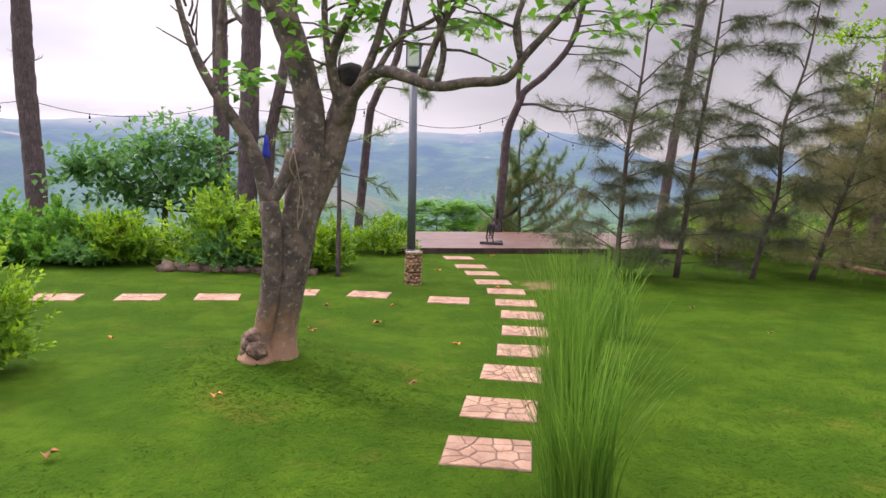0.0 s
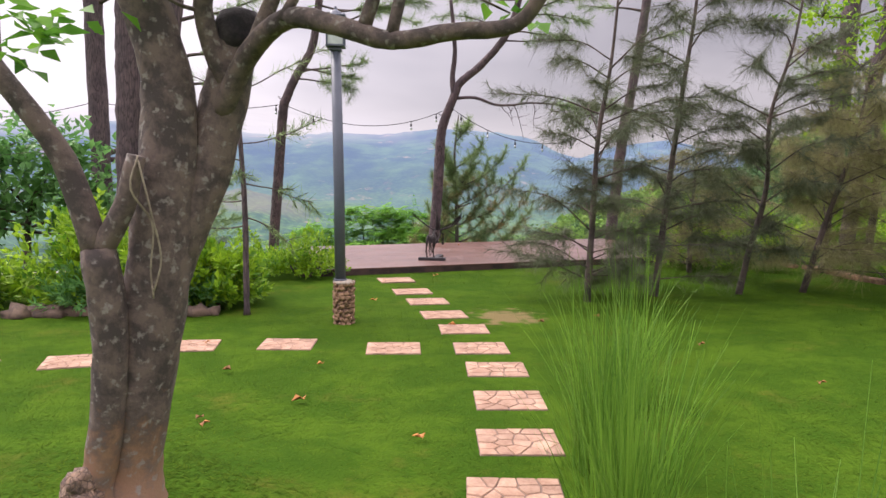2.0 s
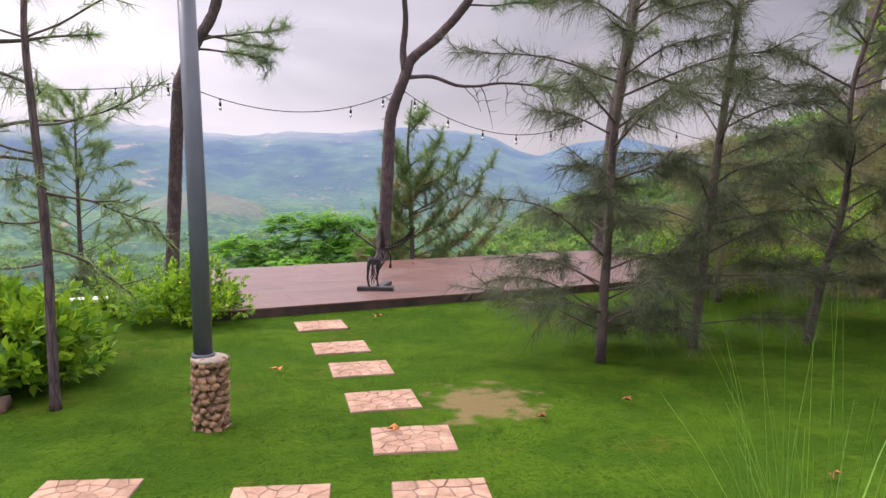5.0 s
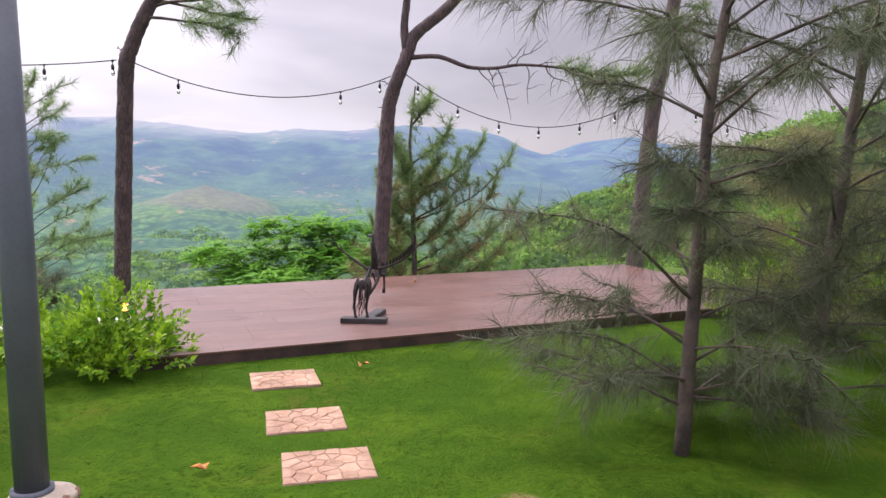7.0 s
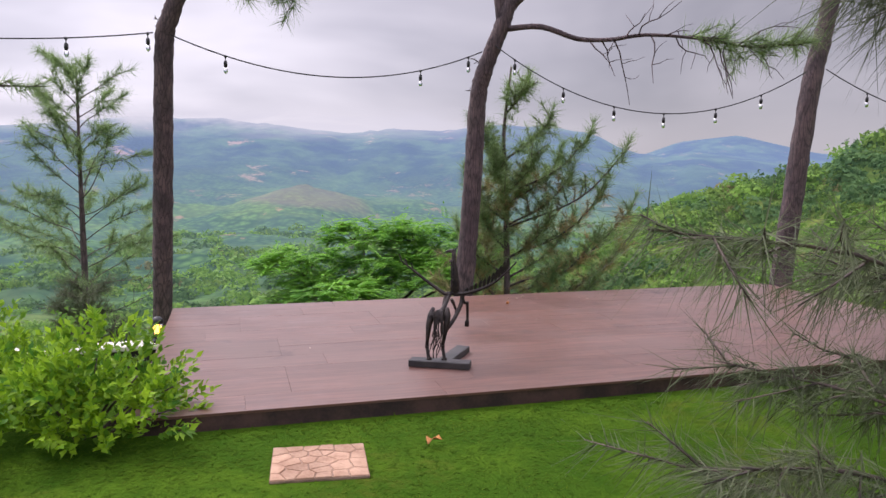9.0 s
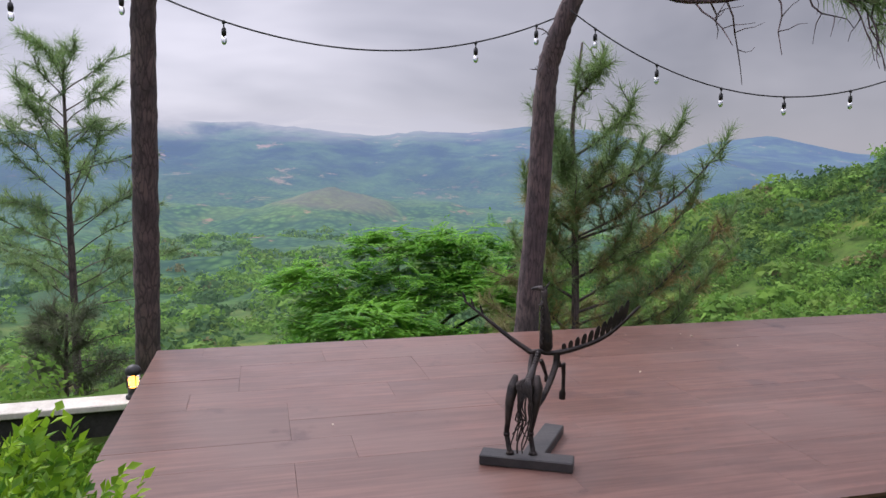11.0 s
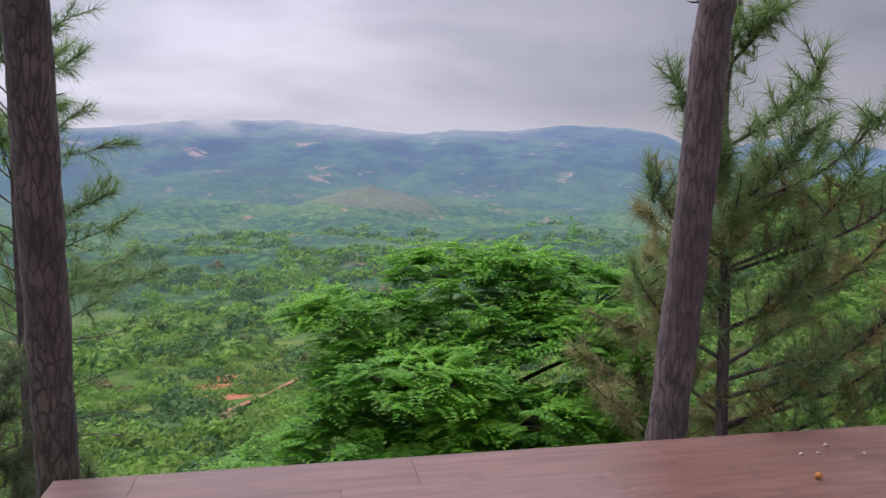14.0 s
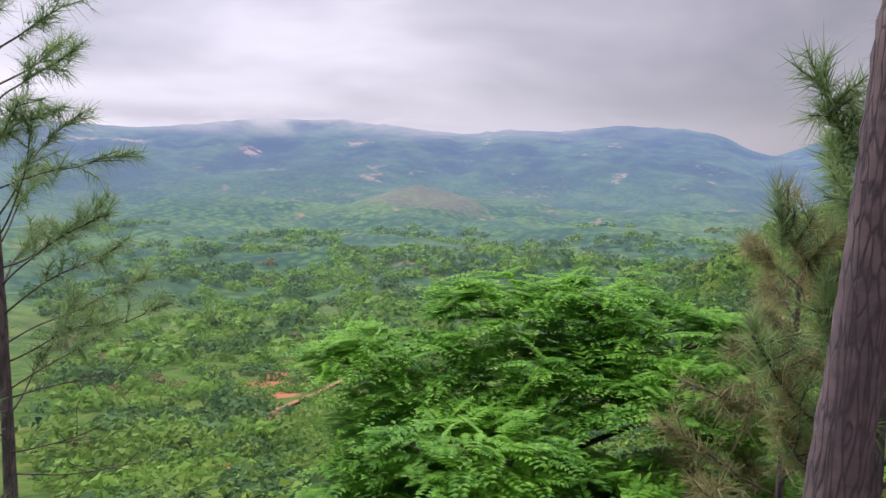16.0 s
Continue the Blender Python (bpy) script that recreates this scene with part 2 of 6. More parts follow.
def land_material():
    """The ground: mown lawn, then the scrub of the slopes, then far forest, clearings and bare earth in the blue distance."""
    m = bpy.data.materials.new("land")
    m.use_nodes = True
    nt = m.node_tree
    n, link = nt.nodes.new, nt.links.new
    b = nt.nodes["Principled BSDF"]
    geo = n("ShaderNodeNewGeometry")

    def tex(scale, detail=4, rough=0.55, stretch=None):
        t = n("ShaderNodeTexNoise"); t.inputs["Scale"].default_value = scale; t.inputs["Detail"].default_value = detail; t.inputs["Roughness"].default_value = rough
        link(geo.outputs["Position"], t.inputs["Vector"])
        return t.outputs["Fac"]

    def ranged(v, a, c, lo=0.0, hi=1.0, smooth=True):
        r = n("ShaderNodeMapRange"); r.inputs[1].default_value, r.inputs[2].default_value, r.inputs[3].default_value, r.inputs[4].default_value = a, c, lo, hi
        if smooth:
            r.interpolation_type = "SMOOTHSTEP"
        link(v, r.inputs[0])
        return r.outputs[0]

    def blend(f, a, c):
        x = n("ShaderNodeMix"); x.data_type = "RGBA"
        if isinstance(f, float):
            x.inputs[0].default_value = f
        else:
            link(f, x.inputs[0])
        for s, v in ((6, a), (7, c)):
            if isinstance(v, tuple):
                x.inputs[s].default_value = (*v, 1)
            else:
                link(v, x.inputs[s])
        return x.outputs[2]

    sep = n("ShaderNodeSeparateXYZ"); link(geo.outputs["Position"], sep.inputs[0])
    far = n("ShaderNodeVectorMath"); far.operation = "LENGTH"; link(geo.outputs["Position"], far.inputs[0])
    dist = far.outputs["Value"]
    # lawn
    lawn = blend(ranged(tex(1.6, 5, 0.6), 0.40, 0.62), LAWN_DARK, LAWN)
    lawn = blend(ranged(tex(7, 4, 0.65), 0.45, 0.68, 0.0, 0.5), lawn, (0.022, 0.062, 0.004))
    lawn = blend(ranged(tex(60, 3), 0.4, 0.7, 0.0, 0.4), lawn, (0.03, 0.08, 0.006))
    lawn = blend(ranged(tex(0.9, 6, 0.75), 0.55, 0.72, 0.0, 0.6), lawn, (0.115, 0.11, 0.018))
    bald = n("ShaderNodeVectorMath"); bald.operation = "DISTANCE"; link(geo.outputs["Position"], bald.inputs[0]); bald.inputs[1].default_value = (1.62, 13.25, 0)
    patch = n("ShaderNodeMath"); patch.operation = "MULTIPLY_ADD"; patch.inputs[1].default_value = 1.1
    link(tex(5, 4), patch.inputs[0]); link(bald.outputs["Value"], patch.inputs[2])
    lawn = blend(ranged(patch.outputs[0], 1.0, 0.75, 0.0, 0.75), lawn, (0.21, 0.145, 0.075))
    # scrub of the slopes
    scrub = blend(ranged(tex(0.22, 5, 0.6), 0.38, 0.62), (0.03, 0.065, 0.016), (0.085, 0.125, 0.032))
    scrub = blend(ranged(tex(0.05, 4), 0.48, 0.64, 0, 0.8), scrub, (0.17, 0.19, 0.045))
    scrub = blend(ranged(tex(0.6, 6, 0.7), 0.42, 0.62, 0, 0.75), scrub, (0.085, 0.155, 0.03))
    scrub = blend(ranged(tex(0.9, 6, 0.7), 0.54, 0.66, 0, 0.7), scrub, (0.022, 0.05, 0.016))
    for place, size in (((-47, 128, -33.5), 6.0), ((-41, 112, -30.5), 4.0), ((-50, 140, -36), 5.0), ((-26.6, 70.8, -21), 1.5), ((-23.6, 62.6, -18.9), 1.3)):
        near = n("ShaderNodeVectorMath"); near.operation = "DISTANCE"; link(geo.outputs["Position"], near.inputs[0]); near.inputs[1].default_value = place
        edge = n("ShaderNodeMath"); edge.operation = "MULTIPLY_ADD"; edge.inputs[1].default_value = size * 2.2
        link(tex(0.5, 6, 0.7), edge.inputs[0]); link(near.outputs["Value"], edge.inputs[2])
        scrub = blend(ranged(edge.outputs[0], size * 2.2, size * 1.9), scrub, (0.34, 0.14, 0.07))
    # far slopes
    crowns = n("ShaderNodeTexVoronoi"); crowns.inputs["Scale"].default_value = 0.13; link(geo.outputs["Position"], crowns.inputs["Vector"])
    # light crown tops and shade in the gaps between them, put into the colour
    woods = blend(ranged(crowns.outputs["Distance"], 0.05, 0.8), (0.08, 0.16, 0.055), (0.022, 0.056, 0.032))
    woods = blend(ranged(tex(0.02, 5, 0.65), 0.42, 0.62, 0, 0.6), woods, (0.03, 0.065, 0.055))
    fields = blend(ranged(tex(0.013, 6, 0.65), 0.48, 0.62, 0, 0.45), woods, (0.12, 0.18, 0.06))
    fields = blend(ranged(tex(0.017, 6, 0.72), 0.61, 0.67, 0, 0.8), fields, (0.27, 0.165, 0.115))
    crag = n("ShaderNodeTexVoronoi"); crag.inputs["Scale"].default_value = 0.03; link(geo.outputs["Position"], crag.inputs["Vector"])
    # blue of the distant haze is mixed into the ridge's base colours
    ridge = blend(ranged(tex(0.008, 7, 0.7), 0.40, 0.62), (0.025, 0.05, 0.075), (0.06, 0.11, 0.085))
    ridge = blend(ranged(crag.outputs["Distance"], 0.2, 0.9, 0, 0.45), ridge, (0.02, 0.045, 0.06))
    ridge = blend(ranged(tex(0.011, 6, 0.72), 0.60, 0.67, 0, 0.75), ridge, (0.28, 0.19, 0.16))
    brow = n("ShaderNodeVectorMath"); brow.operation = "DISTANCE"; link(geo.outputs["Position"], brow.inputs[0]); brow.inputs[1].default_value = (-185, 880, -38)
    browf = n("ShaderNodeMath"); browf.operation = "MULTIPLY_ADD"; browf.inputs[1].default_value = 50.0
    link(tex(0.02, 5), browf.inputs[0]); link(brow.outputs["Value"], browf.inputs[2])
    # the same painted shade between crowns, fainter
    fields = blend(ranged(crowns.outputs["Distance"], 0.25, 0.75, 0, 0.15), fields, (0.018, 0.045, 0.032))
    fields = blend(ranged(browf.outputs[0], 112, 80, 0, 0.42), fields, (0.19, 0.135, 0.105))
    over = n("ShaderNodeVectorMath"); over.operation = "DOT_PRODUCT"; link(geo.outputs["Position"], over.inputs[0]); over.inputs[1].default_value = (-0.303, 0.953, 0)
    land = blend(ranged(over.outputs["Value"], 17.95, 18.1), lawn, scrub)
    land = blend(ranged(dist, 30, 34), land, scrub)
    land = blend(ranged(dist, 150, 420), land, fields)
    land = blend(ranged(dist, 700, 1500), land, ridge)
    link(land, b.inputs["Base Color"])
    b.inputs["Roughness"].default_value = 0.95
    b.inputs["Specular IOR Level"].default_value = 0.03
    # air light of the far distance, painted on as bluish glow growing with distance
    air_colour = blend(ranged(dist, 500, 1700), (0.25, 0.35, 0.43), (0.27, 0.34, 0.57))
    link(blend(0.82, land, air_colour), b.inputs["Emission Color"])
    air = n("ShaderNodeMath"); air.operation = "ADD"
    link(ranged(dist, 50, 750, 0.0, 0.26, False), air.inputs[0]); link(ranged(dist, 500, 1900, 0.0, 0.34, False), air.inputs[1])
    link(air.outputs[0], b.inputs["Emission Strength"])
    bp = n("ShaderNodeBump"); bp.inputs["Strength"].default_value = 0.5; bp.inputs["Distance"].default_value = 0.03
    link(tex(45, 3), bp.inputs["Height"])
    tops = n("ShaderNodeBump"); tops.invert = True; tops.inputs["Distance"].default_value = 9.0
    link(ranged(dist, 90, 260, 0.0, 0.09), tops.inputs["Strength"]); link(crowns.outputs["Distance"], tops.inputs["Height"])
    link(bp.outputs[0], tops.inputs["Normal"]); link(tops.outputs[0], b.inputs["Normal"])
    return m


def emitter(name, colour, strength):
    m = bpy.data.materials.new(name)
    m.use_nodes = True
    b = m.node_tree.nodes["Principled BSDF"]
    b.inputs["Base Color"].default_value = (*colour, 1)
    b.inputs["Emission Color"].default_value = (*colour, 1)
    b.inputs["Emission Strength"].default_value = strength
    return m


def glass_material(name, tint=(1, 1, 1)):
    m = bpy.data.materials.new(name)
    m.use_nodes = True
    b = m.node_tree.nodes["Principled BSDF"]
    b.inputs["Base Color"].default_value = (*tint, 1)
    b.inputs["Transmission Weight"].default_value = 1.0
    b.inputs["Roughness"].default_value = 0.05
    b.inputs["IOR"].default_value = 1.45
    return m


LAWN, LAWN_DARK = (0.058, 0.112, 0.008), (0.036, 0.08, 0.006)
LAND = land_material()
BLADE = leaf_material("lawn_blade", (0.082, 0.138, 0.012), (0.042, 0.09, 0.008), 1.4, 0.9, 0.45, 0.05)
REED = leaf_material("reed", (0.20, 0.37, 0.045), (0.06, 0.16, 0.018), 2.0, 0.5, 0.4)
BARK_TREE = bark_material("grey_bark", (0.17, 0.126, 0.104), (0.07, 0.055, 0.05), (0.12, 0.09, 0.078), 30, 0.45, 9.0, (0.29, 0.265, 0.23), 0.1, 1.0, False, (0.36, 0.20, 0.115), (0.42, 0.60))
BURL = bark_material("burl_bark", (0.30, 0.19, 0.125), (0.13, 0.09, 0.07), (0.10, 0.07, 0.055), 34, 1.0, 14.0, (0.36, 0.28, 0.21), 0.12, 0.5)
BARK_PINE = bark_material("pine_bark", (0.16, 0.112, 0.112), (0.085, 0.062, 0.068), (0.052, 0.038, 0.043), 34, 0.12, 6.0, None, 0.14, 0.5)
BARK_TWIG = material("twig_bark", (0.13, 0.095, 0.08), (0.055, 0.042, 0.04), 8, 0.9, 0.4, 50)
CUT = material("cut_wood", (0.05, 0.04, 0.042), (0.018, 0.015, 0.017), 12, 0.95, 0.6, 60)
NEEDLE = leaf_material("pine_needle", (0.30, 0.42, 0.16), (0.13, 0.21, 0.09), 1.6, 0.6, 0.35)
NEEDLE_DARK = leaf_material("dark_needle", (0.165, 0.19, 0.105), (0.08, 0.098, 0.058), 1.3, 0.6, 0.4)
NEEDLE_OLIVE = leaf_material("olive_needle", (0.36, 0.33, 0.15), (0.18, 0.185, 0.085), 1.3, 0.6, 0.4)
NEEDLE_DRY = leaf_material("dry_needle", (0.46, 0.33, 0.15), (0.22, 0.21, 0.09), 1.3, 0.6, 0.35)
LEAF_LIME = leaf_material("lime_leaf", (0.36, 0.56, 0.03), (0.06, 0.19, 0.018), 2.6, 0.5, 0.4)
LEAF_GREEN = leaf_material("green_leaf", (0.215, 0.46, 0.045), (0.075, 0.23, 0.032), 1.3, 0.5, 0.45)
LEAF_DARK = leaf_material("dark_leaf", (0.19, 0.40, 0.11), (0.08, 0.21, 0.06), 1.6, 0.5, 0.45)
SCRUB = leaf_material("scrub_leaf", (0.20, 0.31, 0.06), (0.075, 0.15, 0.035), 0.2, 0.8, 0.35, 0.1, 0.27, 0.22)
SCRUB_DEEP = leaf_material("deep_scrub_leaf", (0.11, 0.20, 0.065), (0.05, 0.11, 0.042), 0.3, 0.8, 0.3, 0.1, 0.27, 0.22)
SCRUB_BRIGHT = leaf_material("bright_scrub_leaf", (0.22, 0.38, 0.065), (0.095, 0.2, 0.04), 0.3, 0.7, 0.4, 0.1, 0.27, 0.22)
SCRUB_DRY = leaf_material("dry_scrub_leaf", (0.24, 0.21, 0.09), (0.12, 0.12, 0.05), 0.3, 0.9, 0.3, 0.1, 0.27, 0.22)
STONE = material("pink_flagstone", (0.42, 0.265, 0.18), (0.29, 0.165, 0.105), 9, 0.85, 0.5, 70, spread=0.16)
MORTAR = material("mortar", (0.22, 0.15, 0.11), (0.13, 0.085, 0.065), 12, 0.95, 0.5, 90)
MORTAR_PALE = material("pale_mortar", (0.30, 0.20, 0.15), (0.2, 0.13, 0.095), 12, 0.95, 0.5, 90)
RUBBLE = material("rubble_stone", (0.36, 0.22, 0.13), (0.13, 0.07, 0.05), 10, 0.9, 0.5, 60, spread=0.35)
CAP = material("cement", (0.48, 0.42, 0.34), (0.34, 0.28, 0.22), 10, 0.9, 0.4, 60)
STEEL = material("grey_painted_steel", (0.105, 0.12, 0.15), (0.075, 0.086, 0.11), 3, 0.42, 0.05, 80)


def deck_material():
    """Weathered wood-look boards: streaks along the grain, a dull grey bloom, dark stains and uneven polish."""
    m = bpy.data.materials.new("brown_decking")
    m.use_nodes = True
    nt = m.node_tree
    n, link = nt.nodes.new, nt.links.new
    b = nt.nodes["Principled BSDF"]
    co, info, geo = n("ShaderNodeTexCoord"), n("ShaderNodeObjectInfo"), n("ShaderNodeNewGeometry")
    shift = n("ShaderNodeVectorMath"); shift.operation = "MULTIPLY_ADD"; shift.inputs[0].default_value = (37, 23, 11)
    link(info.outputs["Random"], shift.inputs[1]); link(co.outputs["Object"], shift.inputs[2])
    mp = n("ShaderNodeMapping"); mp.inputs["Scale"].default_value = (0.9, 14, 14)
    link(shift.outputs[0], mp.inputs[0])

    def tex(scale, detail, vector, low, high, most=1.0):
        t = n("ShaderNodeTexNoise"); t.inputs["Scale"].default_value = scale; t.inputs["Detail"].default_value = detail; t.inputs["Roughness"].default_value = 0.62
        link(vector, t.inputs["Vector"])
        r = n("ShaderNodeMapRange"); r.interpolation_type = "SMOOTHSTEP"
        r.inputs[1].default_value, r.inputs[2].default_value, r.inputs[4].default_value = low, high, most
        link(t.outputs["Fac"], r.inputs[0])
        return r.outputs[0], t.outputs["Fac"]

    def blend(f, a, c):
        x = n("ShaderNodeMix"); x.data_type = "RGBA"; link(f, x.inputs[0])
        for k, v in ((6, a), (7, c)):
            if isinstance(v, tuple):
                x.inputs[k].default_value = (*v, 1)
            else:
                link(v, x.inputs[k])
        return x.outputs[2]

    grain, raw = tex(2.2, 5, mp.outputs[0], 0.35, 0.68)
    colour = blend(grain, (0.1, 0.047, 0.036), (0.162, 0.079, 0.06))
    bloom, wide = tex(0.9, 6, geo.outputs["Position"], 0.46, 0.66, 0.55)
    colour = blend(bloom, colour, (0.148, 0.098, 0.086))
    stain, _ = tex(3.1, 6, geo.outputs["Position"], 0.60, 0.70, 0.55)
    colour = blend(stain, colour, (0.06, 0.03, 0.028))
    v = n("ShaderNodeMapRange"); v.inputs[3].default_value, v.inputs[4].default_value = 0.9, 1.1
    link(info.outputs["Random"], v.inputs[0])
    hsv = n("ShaderNodeHueSaturation"); link(colour, hsv.inputs["Color"]); link(v.outputs[0], hsv.inputs["Value"])
    link(hsv.outputs[0], b.inputs["Base Color"])
    polish = n("ShaderNodeMapRange"); polish.inputs[1].default_value, polish.inputs[2].default_value, polish.inputs[3].default_value, polish.inputs[4].default_value = 0.35, 0.65, 0.36, 0.55
    link(wide, polish.inputs[0]); link(polish.outputs[0], b.inputs["Roughness"])
    bp = n("ShaderNodeBump"); bp.inputs["Strength"].default_value = 0.12; bp.inputs["Distance"].default_value = 0.004
    link(raw, bp.inputs["Height"]); link(bp.outputs[0], b.inputs["Normal"])
    return m


PLANK = deck_material()
PLANK_EDGE = material("dark_decking_edge", (0.085, 0.045, 0.04), (0.03, 0.018, 0.018), 5, 0.7, 0.2, 50)
IRON = material("rusty_iron", (0.05, 0.038, 0.034), (0.02, 0.017, 0.018), 25, 0.5, 0.4, 120, metallic=0.55)
BASE_WOOD = material("dark_base", (0.05, 0.045, 0.045), (0.025, 0.024, 0.026), 6, 0.6, 0.2, 60)
CABLE = material("black_cable", (0.012, 0.012, 0.014), (0.007, 0.007, 0.008), 8, 0.5, 0.0)
GLASS = glass_material("clear_glass")
WHITE = material("white_paint", (0.72, 0.68, 0.60), (0.5, 0.46, 0.40), 4, 0.7, 0.2, 60)
WALL_DARK = material("stained_wall", (0.05, 0.046, 0.044), (0.018, 0.017, 0.018), 5, 0.95, 0.4, 50)
BLACK = material("black_plastic", (0.018, 0.018, 0.02), (0.011, 0.011, 0.013), 6, 0.45, 0.05)
AMBER = emitter("amber_lamp", (1.0, 0.42, 0.06), 6.0)
BLUE = material("blue_cloth", (0.03, 0.05, 0.55), (0.02, 0.03, 0.38), 9, 0.6, 0.2)
ROPE = material("rope", (0.36, 0.30, 0.22), (0.22, 0.18, 0.13), 20, 0.9, 0.4)
LITTER = material("dead_leaf", (0.42, 0.16, 0.035), (0.25, 0.10, 0.03), 15, 0.8, 0.2, spread=0.5)
ROCK = material("garden_rock", (0.15, 0.10, 0.07), (0.06, 0.042, 0.034), 6, 0.9, 0.6, 40, spread=0.3)
SOIL = material("red_earth", (0.36, 0.15, 0.075), (0.22, 0.10, 0.05), 0.5, 0.95, 0.4, 5)

# ---- shape helpers ----


class Shape:
    """Collects tubes, blades, leaves and boxes into one mesh."""

    def __init__(self):
        self.verts, self.faces, self.slots, self.count = [], [], [], 0

    def add(self, verts, faces, slot=0):
        self.verts.extend(map(tuple, verts))
        c = self.count
        self.faces.extend(tuple(i + c for i in f) for f in faces)
        self.slots.extend([slot] * len(faces))
        self.count += len(verts)

    def tube(self, points, radii, sides=8, slot=0, rough=0.0, rng=random):
        pts = [Vector(p) for p in points]
        if not isinstance(radii, (list, tuple)):
            radii = [radii] * len(pts)
        verts, faces, side = [], [], None
        for i, p in enumerate(pts):
            d = (pts[min(i + 1, len(pts) - 1)] - pts[max(i - 1, 0)]).normalized()
            if side is None:
                side = d.cross(Vector((0.31, 0.77, 0.55))).normalized()
            side = (side - d * side.dot(d)).normalized()
            other = d.cross(side)
            for k in range(sides):
                a = 2 * math.pi * k / sides
                r = radii[i] * (1 + rough * (rng.random() - 0.5))
                verts.append(p + (side * math.cos(a) + other * math.sin(a)) * r)
        for i in range(len(pts) - 1):
            for k in range(sides):
                a, b = i * sides + k, i * sides + (k + 1) % sides
                faces.append((a, b, b + sides, a + sides))
        faces.append(tuple(range(sides - 1, -1, -1)))
        faces.append(tuple((len(pts) - 1) * sides + k for k in range(sides)))
        self.add(verts, faces, slot)

    def box(self, m, size, slot=0, bevel=0.0):
        bm = bmesh.new()
        bmesh.ops.create_cube(bm, size=1.0, matrix=m @ Matrix.Diagonal((*size, 1)))
        if bevel:
            bmesh.ops.bevel(bm, geom=bm.edges[:], offset=bevel, segments=1, affect="EDGES")
        bm.verts.index_update()
        self.add([v.co.copy() for v in bm.verts], [[v.index for v in f.verts] for f in bm.faces], slot)
        bm.free()

    def ball(self, centre, size, slot=0, rough=0.0, sub=2, seed=0.0):
        bm = bmesh.new()
        bmesh.ops.create_icosphere(bm, subdivisions=sub, radius=1.0)
        out = []
        for v in bm.verts:
            k = 1 + rough * noise.noise(v.co * 1.7 + Vector((seed, seed * 1.3, -seed)))
            out.append((centre[0] + v.co.x * size[0] * k, centre[1] + v.co.y * size[1] * k, centre[2] + v.co.z * size[2] * k))
        bm.verts.index_update()
        self.add(out, [[v.index for v in f.verts] for f in bm.faces], slot)
        bm.free()

    def lathe(self, profile, centre=(0, 0, 0), sides=16, slot=0):
        verts, faces = [], []
        for r, z in profile:
            for k in range(sides):
                a = 2 * math.pi * k / sides
                verts.append((centre[0] + r * math.cos(a), centre[1] + r * math.sin(a), centre[2] + z))
        for i in range(len(profile) - 1):
            for k in range(sides):
                a, b = i * sides + k, i * sides + (k + 1) % sides
                faces.append((a, b, b + sides, a + sides))
        faces.append(tuple(range(sides - 1, -1, -1)))
        faces.append(tuple((len(profile) - 1) * sides + k for k in range(sides)))
        self.add(verts, faces, slot)

    def needles(self, centre, axis, count, length, width, rng, droop=0.0, slot=0, cone=0.6, back=1.3):
        """A brush of needles that sweep forwards round the end of a shoot."""
        c, ax = Vector(centre), Vector(axis).normalized()
        verts, faces = [], []
        for i in range(count):
            d = Vector((rng.gauss(0, 1), rng.gauss(0, 1), rng.gauss(0, 1))).normalized()
            d = (ax * (1.1 - cone) + d * cone).normalized()
            start = c - ax * length * back * rng.random()
            l = length * (0.65 + 0.5 * rng.random())
            s = d.cross(Vector((rng.random() - 0.5, rng.random() - 0.5, rng.random()))).normalized() * width
            tip = start + d * l + Vector((0, 0, -droop * l))
            k = 3 * i
            verts += [start - s, tip, start + s]
            faces += [(k, k + 1, k + 2)]
        self.add(verts, faces, slot)

    def leaf(self, base, along, up, length, width, slot=0, fold=0.15):
        """One pointed leaf, folded along its rib."""
        b, a = Vector(base), Vector(along).normalized()
        s = a.cross(Vector(up))
        if s.length < 1e-4:
            s = a.cross(Vector((1, 0.2, 0)))
        s.normalize()
        n = s.cross(a)
        w = s * width * 0.5
        self.add([b, b + a * length * 0.45 + w + n * fold * width, b + a * length - n * 0.1 * length, b + a * length * 0.45 - w + n * fold * width], [(0, 1, 2), (0, 2, 3)], slot)

    def object(self, name, materials, parent=None, smooth=True):
        me = bpy.data.meshes.new(name)
        me.from_pydata(self.verts, [], self.faces)
        for m in materials:
            me.materials.append(m)
        if len(materials) > 1:
            me.polygons.foreach_set("material_index", self.slots)
        if smooth:
            me.shade_smooth()
        me.update()
        ob = new(name, me)
        if parent:
            ob.parent = parent
        return ob


def along(points, f):
    """The point a fraction f of the way along a line of points."""
    pts = [Vector(p) for p in points]
    lens = [(b - a).length for a, b in zip(pts, pts[1:])]
    want = f * sum(lens)
    for a, b, l in zip(pts, pts[1:], lens):
        if want <= l:
            return a.lerp(b, want / l if l else 0)
        want -= l
    return pts[-1]


def smooth_line(points, steps=4):
    """A rounder line through the points (Catmull-Rom)."""
    p = [Vector(q) for q in points]
    p = [p[0] * 2 - p[1]] + p + [p[-1] * 2 - p[-2]]
    out = []
    for i in range(1, len(p) - 2):
        a, b, c, d = p[i - 1:i + 3]
        for k in range(steps):
            t = k / steps
            out.append(0.5 * ((2 * b) + (c - a) * t + (2 * a - 5 * b + 4 * c - d) * t * t + (3 * b - a - 3 * c + d) * t ** 3))
    return out + [p[-2]]


def taper(a, b, count):
    return [a + (b - a) * i / (count - 1) for i in range(count)]


